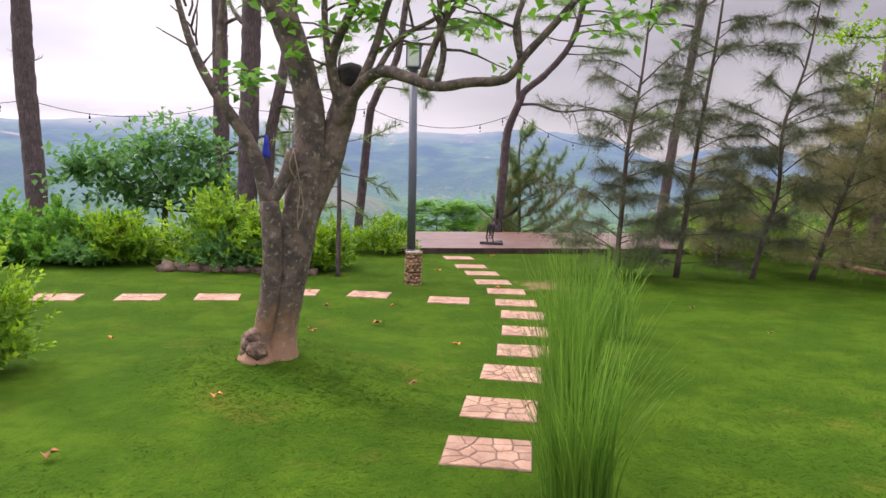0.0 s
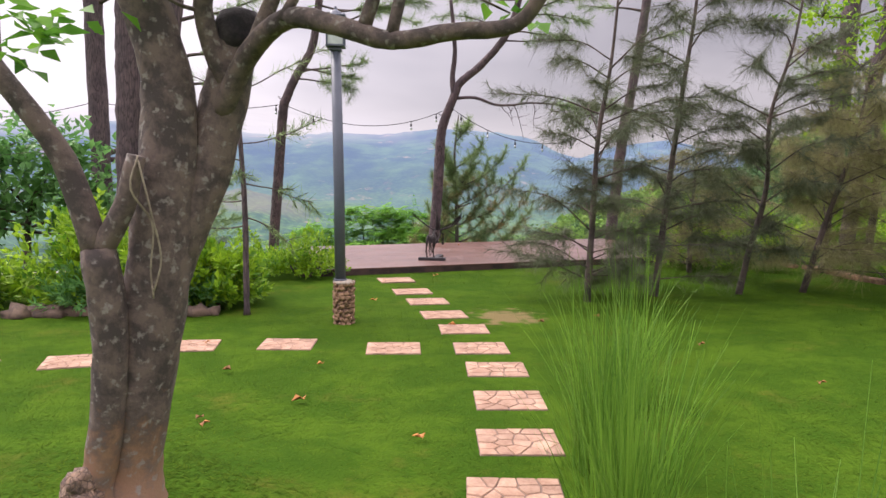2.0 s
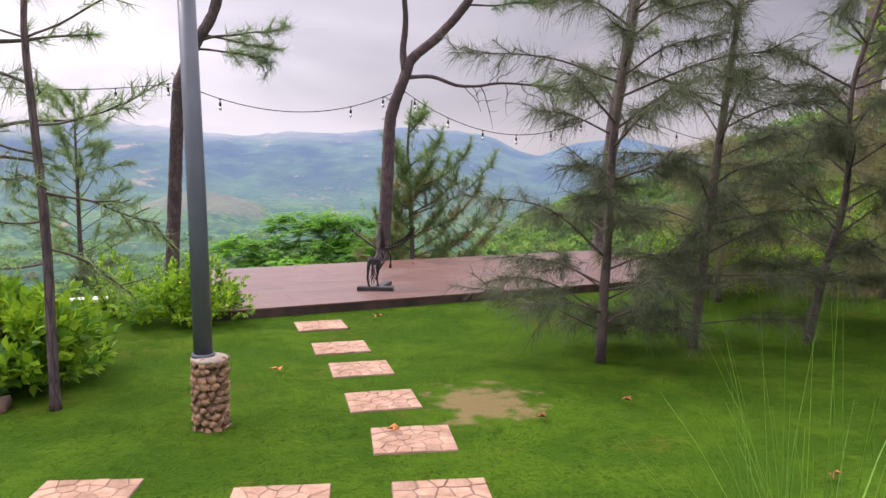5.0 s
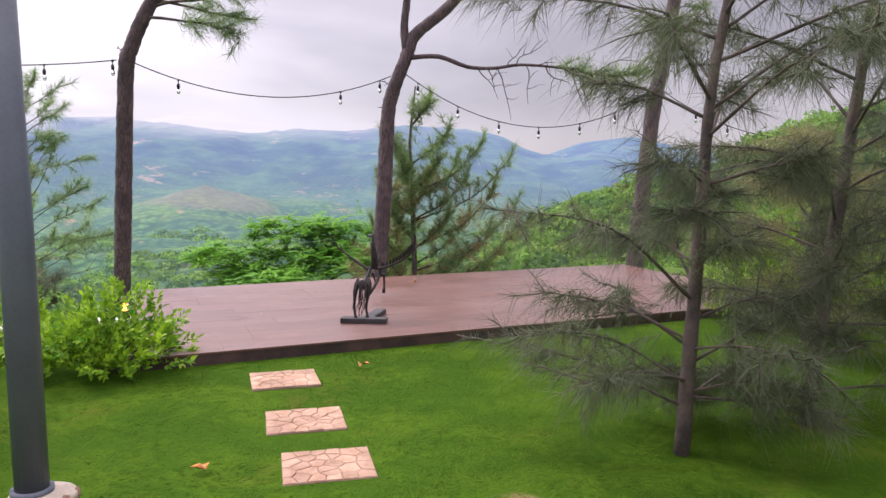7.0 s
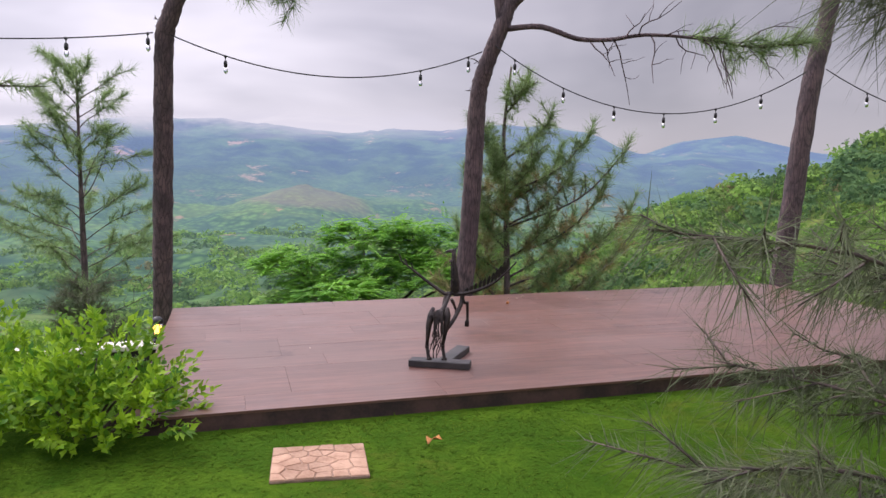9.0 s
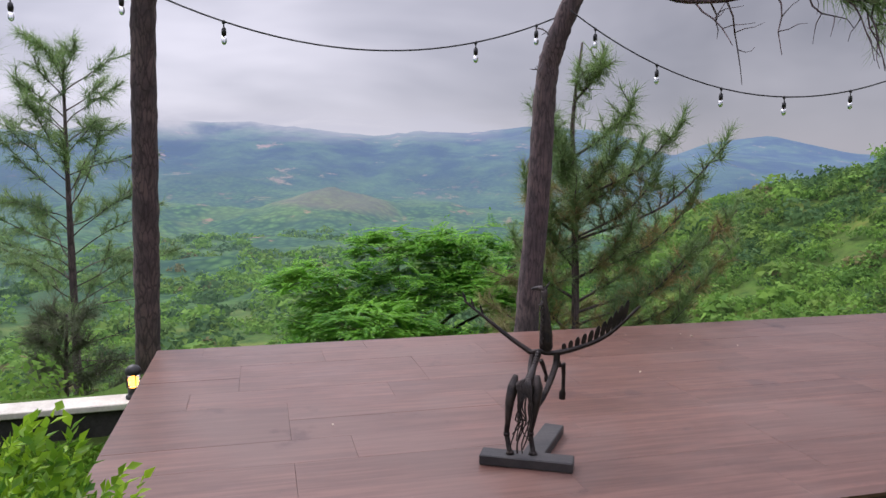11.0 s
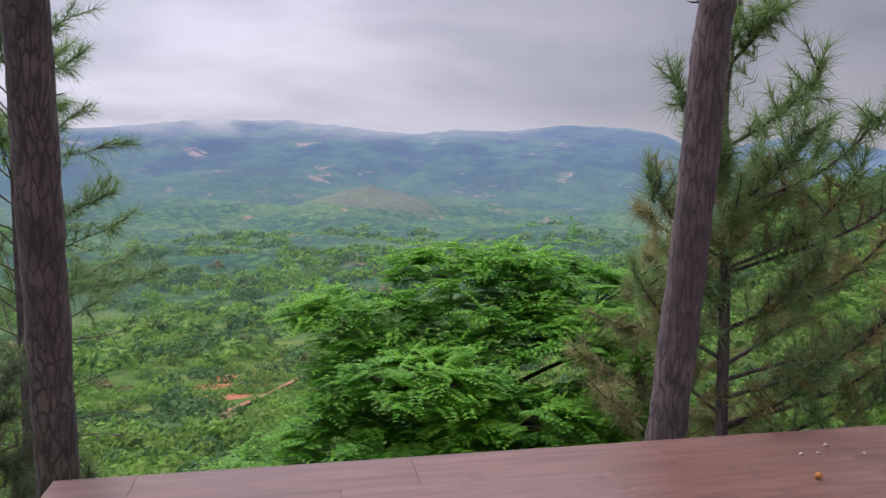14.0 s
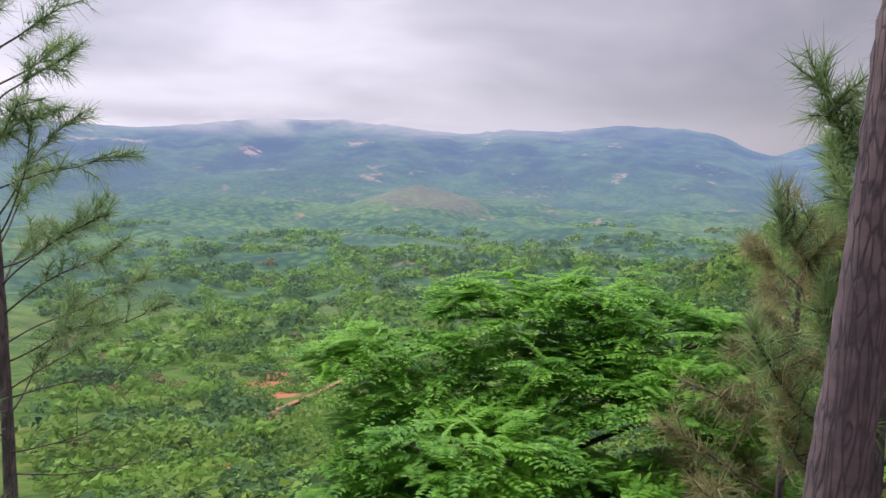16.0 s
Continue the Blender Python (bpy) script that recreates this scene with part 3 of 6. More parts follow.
def limb(shape, points, r0, r1, sides=8, slot=0, rough=0.12, steps=4, rng=random):
    line = smooth_line(points, steps)
    shape.tube(line, taper(r0, r1, len(line)), sides, slot, rough, rng)
    return line


def twig(start, way, length, rng, bend=0.35, parts=4, sag=0.0):
    """A crooked line from start towards way."""
    p, d, out = Vector(start), Vector(way).normalized(), [Vector(start)]
    for i in range(parts):
        d = (d + Vector((rng.uniform(-1, 1), rng.uniform(-1, 1), rng.uniform(-1, 1) - sag)) * bend).normalized()
        p = p + d * length / parts
        out.append(p.copy())
    return out


def empty(name, place=(0, 0, 0)):
    ob = new(name)
    ob.location = place
    return ob


# ---- the deck's own axes ----
U, N = Vector((0.953, 0.303, 0)), Vector((-0.303, 0.953, 0))
DECK_TOP = 0.15


def deck_point(u, n, z=DECK_TOP):
    p = U * u + N * n
    return Vector((p.x, p.y, z))


# ---- the land ----


def smoothstep(a, b, x):
    t = min(1.0, max(0.0, (x - a) / (b - a)))
    return t * t * (3 - 2 * t)


SLOPE = [(0, 0), (1.2, -0.5), (12, -6.4), (40, -17), (80, -27), (150, -39), (300, -54), (600, -62), (900, -56), (1250, -20), (1500, 10), (5000, 10)]
# azimuth and elevation in degrees of the skyline of the far range, the pale range behind it, and the near spur
RANGE = [(-60, 3.2), (-37, 2.7), (-32, 2.5), (-25, 3.35), (-18, 3.44), (-12.5, 2.9), (-9, 2.52), (-5.6, 2.9), (-1, 2.85), (3, 3.3), (7, 3.06), (10, 2.58), (12.3, 1.31), (15, 0.94), (17, 1.4), (20, 0.9), (24, 0.45), (60, 0.3)]
PALE = [(-60, 0), (12, 0.5), (16, 2.0), (20, 2.45), (25, 1.2), (32, 0.6), (60, 0.5)]
SPUR = [(0, -15), (5, -10.6), (9, -7.7), (12.4, -5.3), (16, -3.4), (20, -2.0), (23.5, -1.2), (27, 0.1), (29, 1.5), (35, 3.2), (50, 6), (90, 6)]


def table(rows, v):
    if v <= rows[0][0]:
        return rows[0][1]
    for (a, za), (b, zb) in zip(rows, rows[1:]):
        if v <= b:
            return za + (zb - za) * (v - a) / (b - a)
    return rows[-1][1]


MOUND = (-0.74, 8.42, 0.17)  # the low rise round the forked tree


def height(x, y):
    """Height of the ground: level lawn, a steep drop beyond the deck, a valley, a spur on the right and the far range."""
    n = -0.303 * x + 0.953 * y
    u = 0.953 * x + 0.303 * y
    d = math.hypot(x - 0.4, y - 14)
    s = max(n - 18.85 + 0.5 * smoothstep(4.3, 3.6, u), 0.75 * (-x - 11.0), 0.0)
    if y < 12:
        s = s if x < -11.0 else 0.0
    az = math.degrees(math.atan2(x - 0.4, y - 14)) if y > 14 else (90 if x > 0 else -90)
    z = table(SLOPE, s) if y > -2 else 0.0
    if s > 20:
        z += smoothstep(60, 500, s) * 22 * noise.fractal(Vector((x, y, 0)) * 0.004, 0.9, 2.0, 5) + smoothstep(20, 160, s) * 4 * noise.noise(Vector((x, y, 3)) * 0.02)
    z += 36 * max(0.0, 1 - math.hypot((x + 192) / 92, (y - 905) / 120)) ** 0.85
    if y > 14 and d > 1100:
        w = smoothstep(1100, 1850, d) if d < 1850 else 1 - smoothstep(1850, 2700, d)
        z = z * (1 - w) + w * (d * math.tan(radians(table(RANGE, az))) + 4 * noise.noise(Vector((az * 1.3, 5.3, 0))) + 26 * (1 - w) * noise.fractal(Vector((az * 0.35, d * 0.004, 2)), 0.9, 2.0, 4))
        if d > 2600:
            w = smoothstep(2600, 3400, d)
            z = z * (1 - w) + w * d * math.tan(radians(table(PALE, az)))
    if s > 2 and az > 0:
        across = math.exp(-((d - 130) / 52) ** 2) if d < 130 else math.exp(-((d - 130) / 150) ** 2)
        w = across * smoothstep(0, 9, az)
        z = z * (1 - w) + (1.5 + d * math.tan(radians(table(SPUR, az))) + 1.5 * noise.noise(Vector((x, y, 1)) * 0.06)) * w
    if s <= 0:
        z += MOUND[2] * math.exp(-((x - MOUND[0]) ** 2 + (y - MOUND[1]) ** 2) / 0.85)
        z += 0.05 * smoothstep(14.6, 16.4, n + 1.0)
        # the planting bed by the wall lies lower
        z -= 0.36 * smoothstep(16.3, 16.9, n) * smoothstep(4.25, 3.9, u)
    return z


def make_ground():
    cx, cy = 0.8, 10.0
    radii = [0.0]
    r = 0.5
    while r < 4800:
        radii.append(r)
        r = r + 0.5 if r < 14 else r * 1.045
    angles, a = [], -180.0
    while a < 180 - 1e-6:
        angles.append(a)
        a += 0.6 if abs(a + 0.25) < 45 else 3.0
    verts, faces = [(cx, cy, height(cx, cy))], []
    for r in radii[1:]:
        for a in angles:
            x, y = cx + r * math.sin(radians(a)), cy + r * math.cos(radians(a))
            verts.append((x, y, height(x, y)))
    k = len(angles)
    for j in range(k):
        faces.append((0, 1 + (j + 1) % k, 1 + j))
    for i in range(len(radii) - 2):
        for j in range(k):
            p, q = 1 + i * k + j, 1 + i * k + (j + 1) % k
            faces.append((p, q, q + k, p + k))
    sh = Shape()
    sh.verts, sh.faces, sh.slots = verts, faces, [0] * len(faces)
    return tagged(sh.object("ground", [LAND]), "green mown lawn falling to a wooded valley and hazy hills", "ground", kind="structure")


make_ground()

def make_low_cloud():
    """Ragged cloud that lies along the far ridge: a curved veil, thinning out above and below."""
    m = bpy.data.materials.new("cloud")
    m.use_nodes = True
    nt = m.node_tree
    nt.nodes.clear()
    n, link = nt.nodes.new, nt.links.new
    co = n("ShaderNodeTexCoord")
    mp = n("ShaderNodeMapping"); mp.inputs["Scale"].default_value = (0.0035, 0.0035, 0.016)
    link(co.outputs["Object"], mp.inputs[0])
    rag = n("ShaderNodeTexNoise"); rag.inputs["Scale"].default_value = 1.3; rag.inputs["Detail"].default_value = 6; rag.inputs["Distortion"].default_value = 0.4
    link(mp.outputs[0], rag.inputs["Vector"])
    uv = n("ShaderNodeUVMap")
    sep = n("ShaderNodeSeparateXYZ"); link(uv.outputs[0], sep.inputs[0])

    def ranged(v, a, b):
        r = n("ShaderNodeMapRange"); r.interpolation_type = "SMOOTHSTEP"; r.inputs[1].default_value, r.inputs[2].default_value = a, b
        link(v, r.inputs[0])
        return r.outputs[0]

    def times(a, b):
        x = n("ShaderNodeMath"); x.operation = "MULTIPLY"
        link(a, x.inputs[0]); link(b, x.inputs[1])
        return x.outputs[0]

    thick = times(times(ranged(sep.outputs[1], 0.0, 0.55), ranged(sep.outputs[1], 1.0, 0.6)), times(ranged(sep.outputs[0], 0.0, 0.12), ranged(sep.outputs[0], 1.0, 0.45)))
    alpha = times(thick, ranged(rag.outputs["Fac"], 0.3, 0.58))
    glow = n("ShaderNodeEmission"); glow.inputs[0].default_value = (0.66, 0.65, 0.72, 1); glow.inputs[1].default_value = 1.0
    clear = n("ShaderNodeBsdfTransparent")
    mix = n("ShaderNodeMixShader")
    link(alpha, mix.inputs[0]); link(clear.outputs[0], mix.inputs[1]); link(glow.outputs[0], mix.inputs[2])
    out = n("ShaderNodeOutputMaterial"); link(mix.outputs[0], out.inputs[0])
    verts, faces, st = [], [], []
    cols, rows, d = 36, 6, 1500
    for j in range(rows + 1):
        for i in range(cols + 1):
            az, el = radians(-44 + 58 * i / cols), radians(1.6 + 3.2 * j / rows)
            verts.append((0.4 + d * math.sin(az), 14 + d * math.cos(az), 1.5 + d * math.tan(el)))
            st.append((i / cols, j / rows))
    for j in range(rows):
        for i in range(cols):
            a = j * (cols + 1) + i
            faces.append((a, a + 1, a + cols + 2, a + cols + 1))
    me = bpy.data.meshes.new("backdrop_cloud")
    me.from_pydata(verts, [], faces)
    layer = me.uv_layers.new(name="UVMap")
    for loop in me.loops:
        layer.data[loop.index].uv = st[loop.vertex_index]
    me.materials.append(m)
    ob = new("backdrop_cloud", me)
    ob.visible_shadow = False
    return tagged(ob, "ragged grey cloud lying along the far ridge", "cloud", kind="structure")


make_low_cloud()

# ---- deck ----


def make_deck():
    u0, u1, n0, n1 = 4.15, 11.0, 15.42, 18.72
    deck = empty("deck", deck_point(u0, n0, 0.0))
    turn = Matrix.Rotation(math.atan2(U.y, U.x), 4, "Z")
    deck.matrix_world = Matrix.Translation(deck_point(u0, n0, 0.0)) @ turn
    tagged(deck, "low terrace of reddish brown wood-look planks beside lawn", "deck", kind="structure")
    body = Shape()
    body.box(pose((u1 - u0) / 2, (n1 - n0) / 2, 0.0), (u1 - u0 - 0.01, n1 - n0 - 0.01, 2 * DECK_TOP - 0.024), 0)
    body.object("edge", [PLANK_EDGE], deck, smooth=False)
    rng = random.Random(5)
    wide, long = 0.3, 1.2
    shapes = {}
    rows = int(round((n1 - n0) / wide))
    for j in range(rows):
        x = -rng.choice((0.0, 0.3, 0.58, 0.86))
        while x < u1 - u0 - 0.02:
            a, b = max(0.0, x), min(u1 - u0, x + long)
            x += long
            if b - a < 0.05:
                continue
            key = round(b - a, 2)
            if key not in shapes:
                s = Shape()
                s.box(pose(0, 0, 0), (key - 0.0012, wide - 0.0005, 0.016), 0, 0.0006)
                shapes[key] = s
                ob = s.object("plank", [PLANK], deck, smooth=False)
                shapes[key] = ob.data
            else:
                ob = new("plank", shapes[key])
                ob.parent = deck
            ob.location = ((a + b) / 2, (j + 0.5) * (n1 - n0) / rows, DECK_TOP - 0.008 + rng.uniform(-0.0006, 0.0006))
    return deck


make_deck()

# ---- stepping stones ----


def clip_cell(poly, p, q):
    """Keeps the part of a polygon that lies nearer to p than to q."""
    mid, d = (p + q) / 2, q - p
    out = []
    for i, a in enumerate(poly):
        b = poly[(i + 1) % len(poly)]
        sa, sb = (a - mid).dot(d), (b - mid).dot(d)
        if sa <= 0:
            out.append(a)
        if sa * sb < 0:
            out.append(a.lerp(b, sa / (sa - sb)))
    return out


def make_slab(seed, gap, bed, w=0.48, h=0.42):
    rng = random.Random(seed)
    slab = empty("stepping_stone")
    base = Shape()
    base.box(pose(0, 0, -0.016), (w, h, 0.06), 0, 0.004)
    base.object("mortar_bed", [bed], slab, smooth=False)
    seeds = []
    nx, ny = (5, 4) if bed is MORTAR else (6, 5)
    for i in range(nx):
        for j in range(ny):
            if rng.random() < 0.88:
                seeds.append(Vector(((i + 0.5 + rng.uniform(-0.42, 0.42)) * w / nx - w / 2, (j + 0.5 + rng.uniform(-0.4, 0.4)) * h / ny - h / 2)))
    frame_poly = [Vector((-w / 2, -h / 2)), Vector((w / 2, -h / 2)), Vector((w / 2, h / 2)), Vector((-w / 2, h / 2))]
    for p in seeds:
        poly = frame_poly
        for q in seeds:
            if q is not p:
                poly = clip_cell(poly, p, q)
        if len(poly) < 3:
            continue
        c = sum(poly, Vector((0, 0))) / len(poly)
        poly = [c + (v - c) * max(0.3, 1 - gap / max(0.02, (v - c).length)) for v in poly]
        top = 0.019 + rng.uniform(-0.0015, 0.002)
        k = len(poly)
        verts = [(v.x, v.y, 0.008) for v in poly] + [(v.x, v.y, top - 0.004) for v in poly]
        inner = [c + (v - c) * 0.93 for v in poly]
        verts += [(v.x, v.y, top) for v in inner]
        faces = []
        for r in range(2):
            for i in range(k):
                faces.append((r * k + i, r * k + (i + 1) % k, (r + 1) * k + (i + 1) % k, (r + 1) * k + i))
        faces.append(tuple(2 * k + i for i in range(k)))
        s = Shape()
        s.add(verts, faces)
        s.object("flagstone", [STONE], slab, smooth=False)
    return tagged(slab, "pinkish crazy-paved stepping stone set in green lawn", "stepping stone", "stepping stones in the lawn")


# middle x, middle y, turn in degrees, kind
STEPS = [
    (0.83, 7.19, -4, 0), (0.91, 7.93, -5, 1), (1.03, 8.78, -5, 0), (1.16, 9.51, -2, 2), (1.22, 10.30, -2, 0), (1.23, 11.10, -2, 1),
    (1.18, 11.81, 0, 2), (1.09, 12.61, 2, 3), (0.93, 13.36, 7, 4), (0.78, 14.19, 8, 3), (0.60, 14.89, 9, 4), (0.38, 15.70, 12, 3),
    (0.40, 11.82, 0, 4), (-0.56, 11.99, -2, 3), (-1.42, 11.95, 4, 4), (-2.20, 11.42, 14, 3), (-3.00, 11.22, 13, 4), (-3.85, 11.02, 14, 3),
    (-4.75, 10.80, 14, 4),
]
SLABS = [make_slab(*k) for k in ((1, 0.006, MORTAR), (2, 0.006, MORTAR), (3, 0.0055, MORTAR), (4, 0.003, MORTAR_PALE), (5, 0.003, MORTAR_PALE))]
used = set()
for x, y, a, k in STEPS:
    m = pose(x, y, height(x, y) - 0.008, 0, 0, a)
    if k in used:
        copy_thing(SLABS[k], m)
    else:
        SLABS[k].matrix_world = m
        used.add(k)

# ---- lamp post on its stone pier ----


def make_lamp_post():
    x, y = -0.145, 12.96
    post = empty("lamp_post", (x, y, 0))
    tagged(post, "grey steel garden lamp post on rubble stone pier", "lamp post")
    s = Shape()
    s.tube([(-0.02, 0, 0.42), (-0.028, 0, 1.4), (-0.052, 0, 2.78)], [0.056, 0.055, 0.05], 20)
    s.tube([(-0.02, 0, 0.44), (-0.02, 0, 0.465)], 0.07, 20)
    s.object("pole", [STEEL], post)
    s = Shape()
    top = -0.052
    s.box(pose(top, 0, 2.78), (0.12, 0.12, 0.03), 0, 0.006)
    s.box(pose(top, 0, 3.10), (0.21, 0.21, 0.03), 0, 0.008)
    for sx in (-1, 1):
        for sy in (-1, 1):
            s.box(pose(top + sx * 0.083, sy * 0.083, 2.95), (0.016, 0.016, 0.28), 0)
    s.box(pose(top, 0, 2.81), (0.19, 0.19, 0.02), 0, 0.005)
    s.lathe([(0.08, 3.11), (0.05, 3.15), (0.015, 3.17), (0.012, 3.2)], (top, 0, 0), 12)
    s.object("lantern_frame", [STEEL], post, smooth=False)
    s = Shape()
    s.box(pose(top, 0, 2.953), (0.155, 0.155, 0.262), 0, 0.004)
    pane = material("frosted_glass", (0.62, 0.68, 0.62), (0.5, 0.56, 0.5), 8, 0.25, 0.05)
    tagged(s.object("lantern_glass", [pane], post, smooth=False), "pale frosted lantern glass")
    rng = random.Random(8)
    s = Shape()
    s.tube([(0.015, 0, -0.02), (0.015, 0, 0.43)], 0.088, 16, 0, 0.05, rng)
    s.object("pier_core", [MORTAR], post)
    s = Shape()
    s.tube([(0.015, 0, 0.42), (0.015, 0, 0.44), (0.015, 0, 0.45)], [0.112, 0.108, 0.08], 18, 0, 0.1, rng)
    s.object("pier_cap", [CAP], post)
    stones = []
    for k in range(3):
        b = Shape()
        b.ball((0, 0, 0), (0.028, 0.018, 0.024), 0, 0.9, 2, k * 3.7)
        b.ball((0, 0, 0), (0.001, 0.001, 0.001), 0, 0, 1)
        stones.append(b)
    meshes = []
    for ring in range(10):
        count = 12
        for i in range(count):
            a = 2 * math.pi * (i + 0.5 * (ring % 2)) / count + rng.uniform(-0.1, 0.1)
            k = rng.randrange(3)
            z = 0.005 + ring * 0.045 + rng.uniform(-0.01, 0.01)
            m = Matrix.Translation((0.015 + 0.094 * math.cos(a), 0.094 * math.sin(a), z)) @ Matrix.Rotation(a + math.pi / 2, 4, "Z") @ Matrix.Rotation(rng.uniform(-0.8, 0.8), 4, "Y")
            if len(meshes) < 3:
                ob = stones[len(meshes)].object("pier_stone", [RUBBLE], post)
                meshes.append(ob.data)
            else:
                ob = new("pier_stone", meshes[k])
                ob.parent = post
            q = rng.uniform(0.85, 1.25)
            ob.matrix_basis = m @ Matrix.Diagonal((q, q, q * rng.uniform(0.8, 1.1), 1))
    return post


make_lamp_post()

# ---- winged horse sculpture ----


def make_sculpture():
    """A rearing winged beast welded from iron: bars, shells, hanging strips of tail."""
    st = empty("winged_horse_sculpture", (0.98, 17.25, DECK_TOP))
    tagged(st, "rearing winged horse sculpture of dark welded iron on deck", "sculpture")
    b = Shape()
    b.box(pose(-0.034, -0.112, 0.0246, 0, 0, -10), (0.43, 0.103, 0.049), 0, 0.005)
    b.box(pose(0.062, 0.12, 0.0242, 0, 0, 72), (0.43, 0.103, 0.048), 0, 0.005)
    b.object("base", [BASE_WOOD], st, smooth=False)

    def bar(name, pts, rs, sides=10, steps=4, wobble=0.1, seed=3):
        s = Shape()
        line = smooth_line(pts, steps)
        r = []
        for i in range(len(line)):
            f = i / (len(line) - 1) * (len(rs) - 1)
            j = min(int(f), len(rs) - 2)
            r.append(rs[j] + (rs[j + 1] - rs[j]) * (f - j))
        s.tube(line, r, sides, 0, wobble, random.Random(seed))
        return s

    # hind legs: hoof, thin shank, long shell of the thigh
    for pts in ([(-0.111, -0.10, 0.05), (-0.115, -0.098, 0.07), (-0.127, -0.075, 0.135), (-0.123, -0.085, 0.19), (-0.116, -0.075, 0.28), (-0.10, -0.05, 0.35), (-0.087, -0.03, 0.405)],
                [(-0.006, -0.10, 0.05), (-0.006, -0.098, 0.07), (-0.016, -0.075, 0.14), (-0.007, -0.085, 0.2), (0.006, -0.075, 0.28), (0.012, -0.05, 0.35), (0.013, -0.03, 0.405)]):
        s = bar("hind_leg", pts, [0.019, 0.012, 0.012, 0.013, 0.021, 0.027, 0.012])
        s.tube([Vector(pts[0]) + Vector((0, 0, -0.004)), Vector(pts[0]) + Vector((0, 0, 0.014))], [0.022, 0.017], 10)
        s.tube([Vector(pts[2]) + Vector((0, 0, -0.008)), Vector(pts[2]) + Vector((0, 0, 0.008))], 0.0155, 10)
        s.object("hind_leg", [IRON], st)
    # spine, ribs of the belly, left shoulder bar
    s = bar("body", [(-0.045, -0.055, 0.31), (-0.035, -0.03, 0.355), (-0.018, 0.0, 0.385), (0.004, 0.05, 0.43), (0.02, 0.09, 0.465), (0.028, 0.105, 0.485)], [0.03, 0.03, 0.021, 0.013, 0.010, 0.010])
    for i in range(6):
        q = Vector((0.0, 0.045, 0.424)).lerp(Vector((0.024, 0.098, 0.474)), i / 5)
        s.tube([q + Vector((-0.002, -0.004, -0.004)), q + Vector((0.002, 0.004, 0.004))], 0.0145, 10)
    s.tube(smooth_line([(0.0, -0.03, 0.235), (0.043, 0.0, 0.291), (0.085, 0.075, 0.355), (0.112, 0.12, 0.42), (0.118, 0.13, 0.472)], 4), taper(0.013, 0.017, 17), 9, 0, 0.1, random.Random(5))
    s.tube(smooth_line([(-0.016, 0.03, 0.375), (-0.012, 0.08, 0.42), (-0.002, 0.12, 0.468)], 4), taper(0.015, 0.012, 9), 9)
    s.tube(smooth_line([(-0.012, 0.12, 0.476), (0.03, 0.115, 0.484), (0.07, 0.12, 0.476), (0.118, 0.125, 0.476)], 4), 0.0125, 9)
    s.object("body", [IRON], st)
    # neck: a folded plate with a mane of cut strips, and the lean head
    s = Shape()
    s.tube([(0.062, 0.13, 0.475), (0.063, 0.132, 0.50), (0.062, 0.137, 0.56), (0.058, 0.14, 0.64), (0.054, 0.143, 0.70), (0.052, 0.148, 0.735), (0.052, 0.155, 0.765), (0.05, 0.16, 0.785)],
           [0.02, 0.034, 0.033, 0.027, 0.019, 0.015, 0.018, 0.012], 8, 0, 0.08, random.Random(6))
    s.tube([(0.058, 0.15, 0.778), (0.035, 0.175, 0.784), (0.006, 0.205, 0.777), (-0.006, 0.215, 0.772)], [0.014, 0.015, 0.009, 0.006], 9)
    s.tube([(0.056, 0.157, 0.785), (0.07, 0.165, 0.802), (0.08, 0.17, 0.82)], [0.008, 0.005, 0.002], 6)
    s.tube([(0.05, 0.155, 0.785), (0.048, 0.15, 0.81)], [0.007, 0.002], 6)
    s.tube([(0.052, 0.14, 0.70), (0.03, 0.125, 0.712), (0.022, 0.12, 0.705)], [0.007, 0.006, 0.003], 6)
    for i in range(7):
        z = 0.53 + i * 0.03
        x = 0.048 - 0.001 * i
        s.tube([(x, 0.11, z + 0.02), (x - 0.012, 0.09, z + 0.012), (x - 0.006, 0.085, z - 0.008), (x - 0.012, 0.09, z - 0.026)], [0.005, 0.0045, 0.004, 0.002], 5)
    s.object("head_and_neck", [IRON], st)
    # front legs, lifted
    for pts, rs in (([(0.116, 0.13, 0.44), (0.135, 0.15, 0.405), (0.152, 0.16, 0.412), (0.156, 0.175, 0.35), (0.156, 0.18, 0.276), (0.153, 0.18, 0.262), (0.152, 0.18, 0.228)], [0.014, 0.011, 0.013, 0.0105, 0.010, 0.017, 0.016]),
                    ([(0.04, 0.12, 0.435), (0.05, 0.145, 0.412), (0.062, 0.17, 0.375), (0.072, 0.18, 0.345), (0.075, 0.18, 0.335), (0.076, 0.18, 0.315)], [0.012, 0.012, 0.010, 0.009, 0.015, 0.014])):
        s = Shape()
        s.tube(pts, rs, 8, 0, 0.1, random.Random(2))
        s.object("front_leg", [IRON], st)
    # tail: wavy strips that fall between the thighs
    s = Shape()
    rng = random.Random(12)
    for i in range(12):
        x = -0.078 + 0.0055 * i
        end = rng.uniform(0.085, 0.2) if i % 3 else 0.07
        pts = [(-0.035 + 0.3 * (x + 0.045), -0.05, 0.392), (x - 0.004, -0.085, 0.385 - 0.01 * rng.random()), (x, -0.105, 0.34), (x + rng.uniform(-0.02, 0.012), -0.12, 0.28),
               (x + rng.uniform(-0.03, 0.02), -0.13, 0.22), (x + rng.uniform(-0.035, 0.015), -0.14, end + 0.05), (x + rng.uniform(-0.04, 0.01), -0.15, end)]
        s.tube(smooth_line(pts, 4), taper(0.0055, 0.0028, 25), 5)
    s.object("tail", [IRON], st)
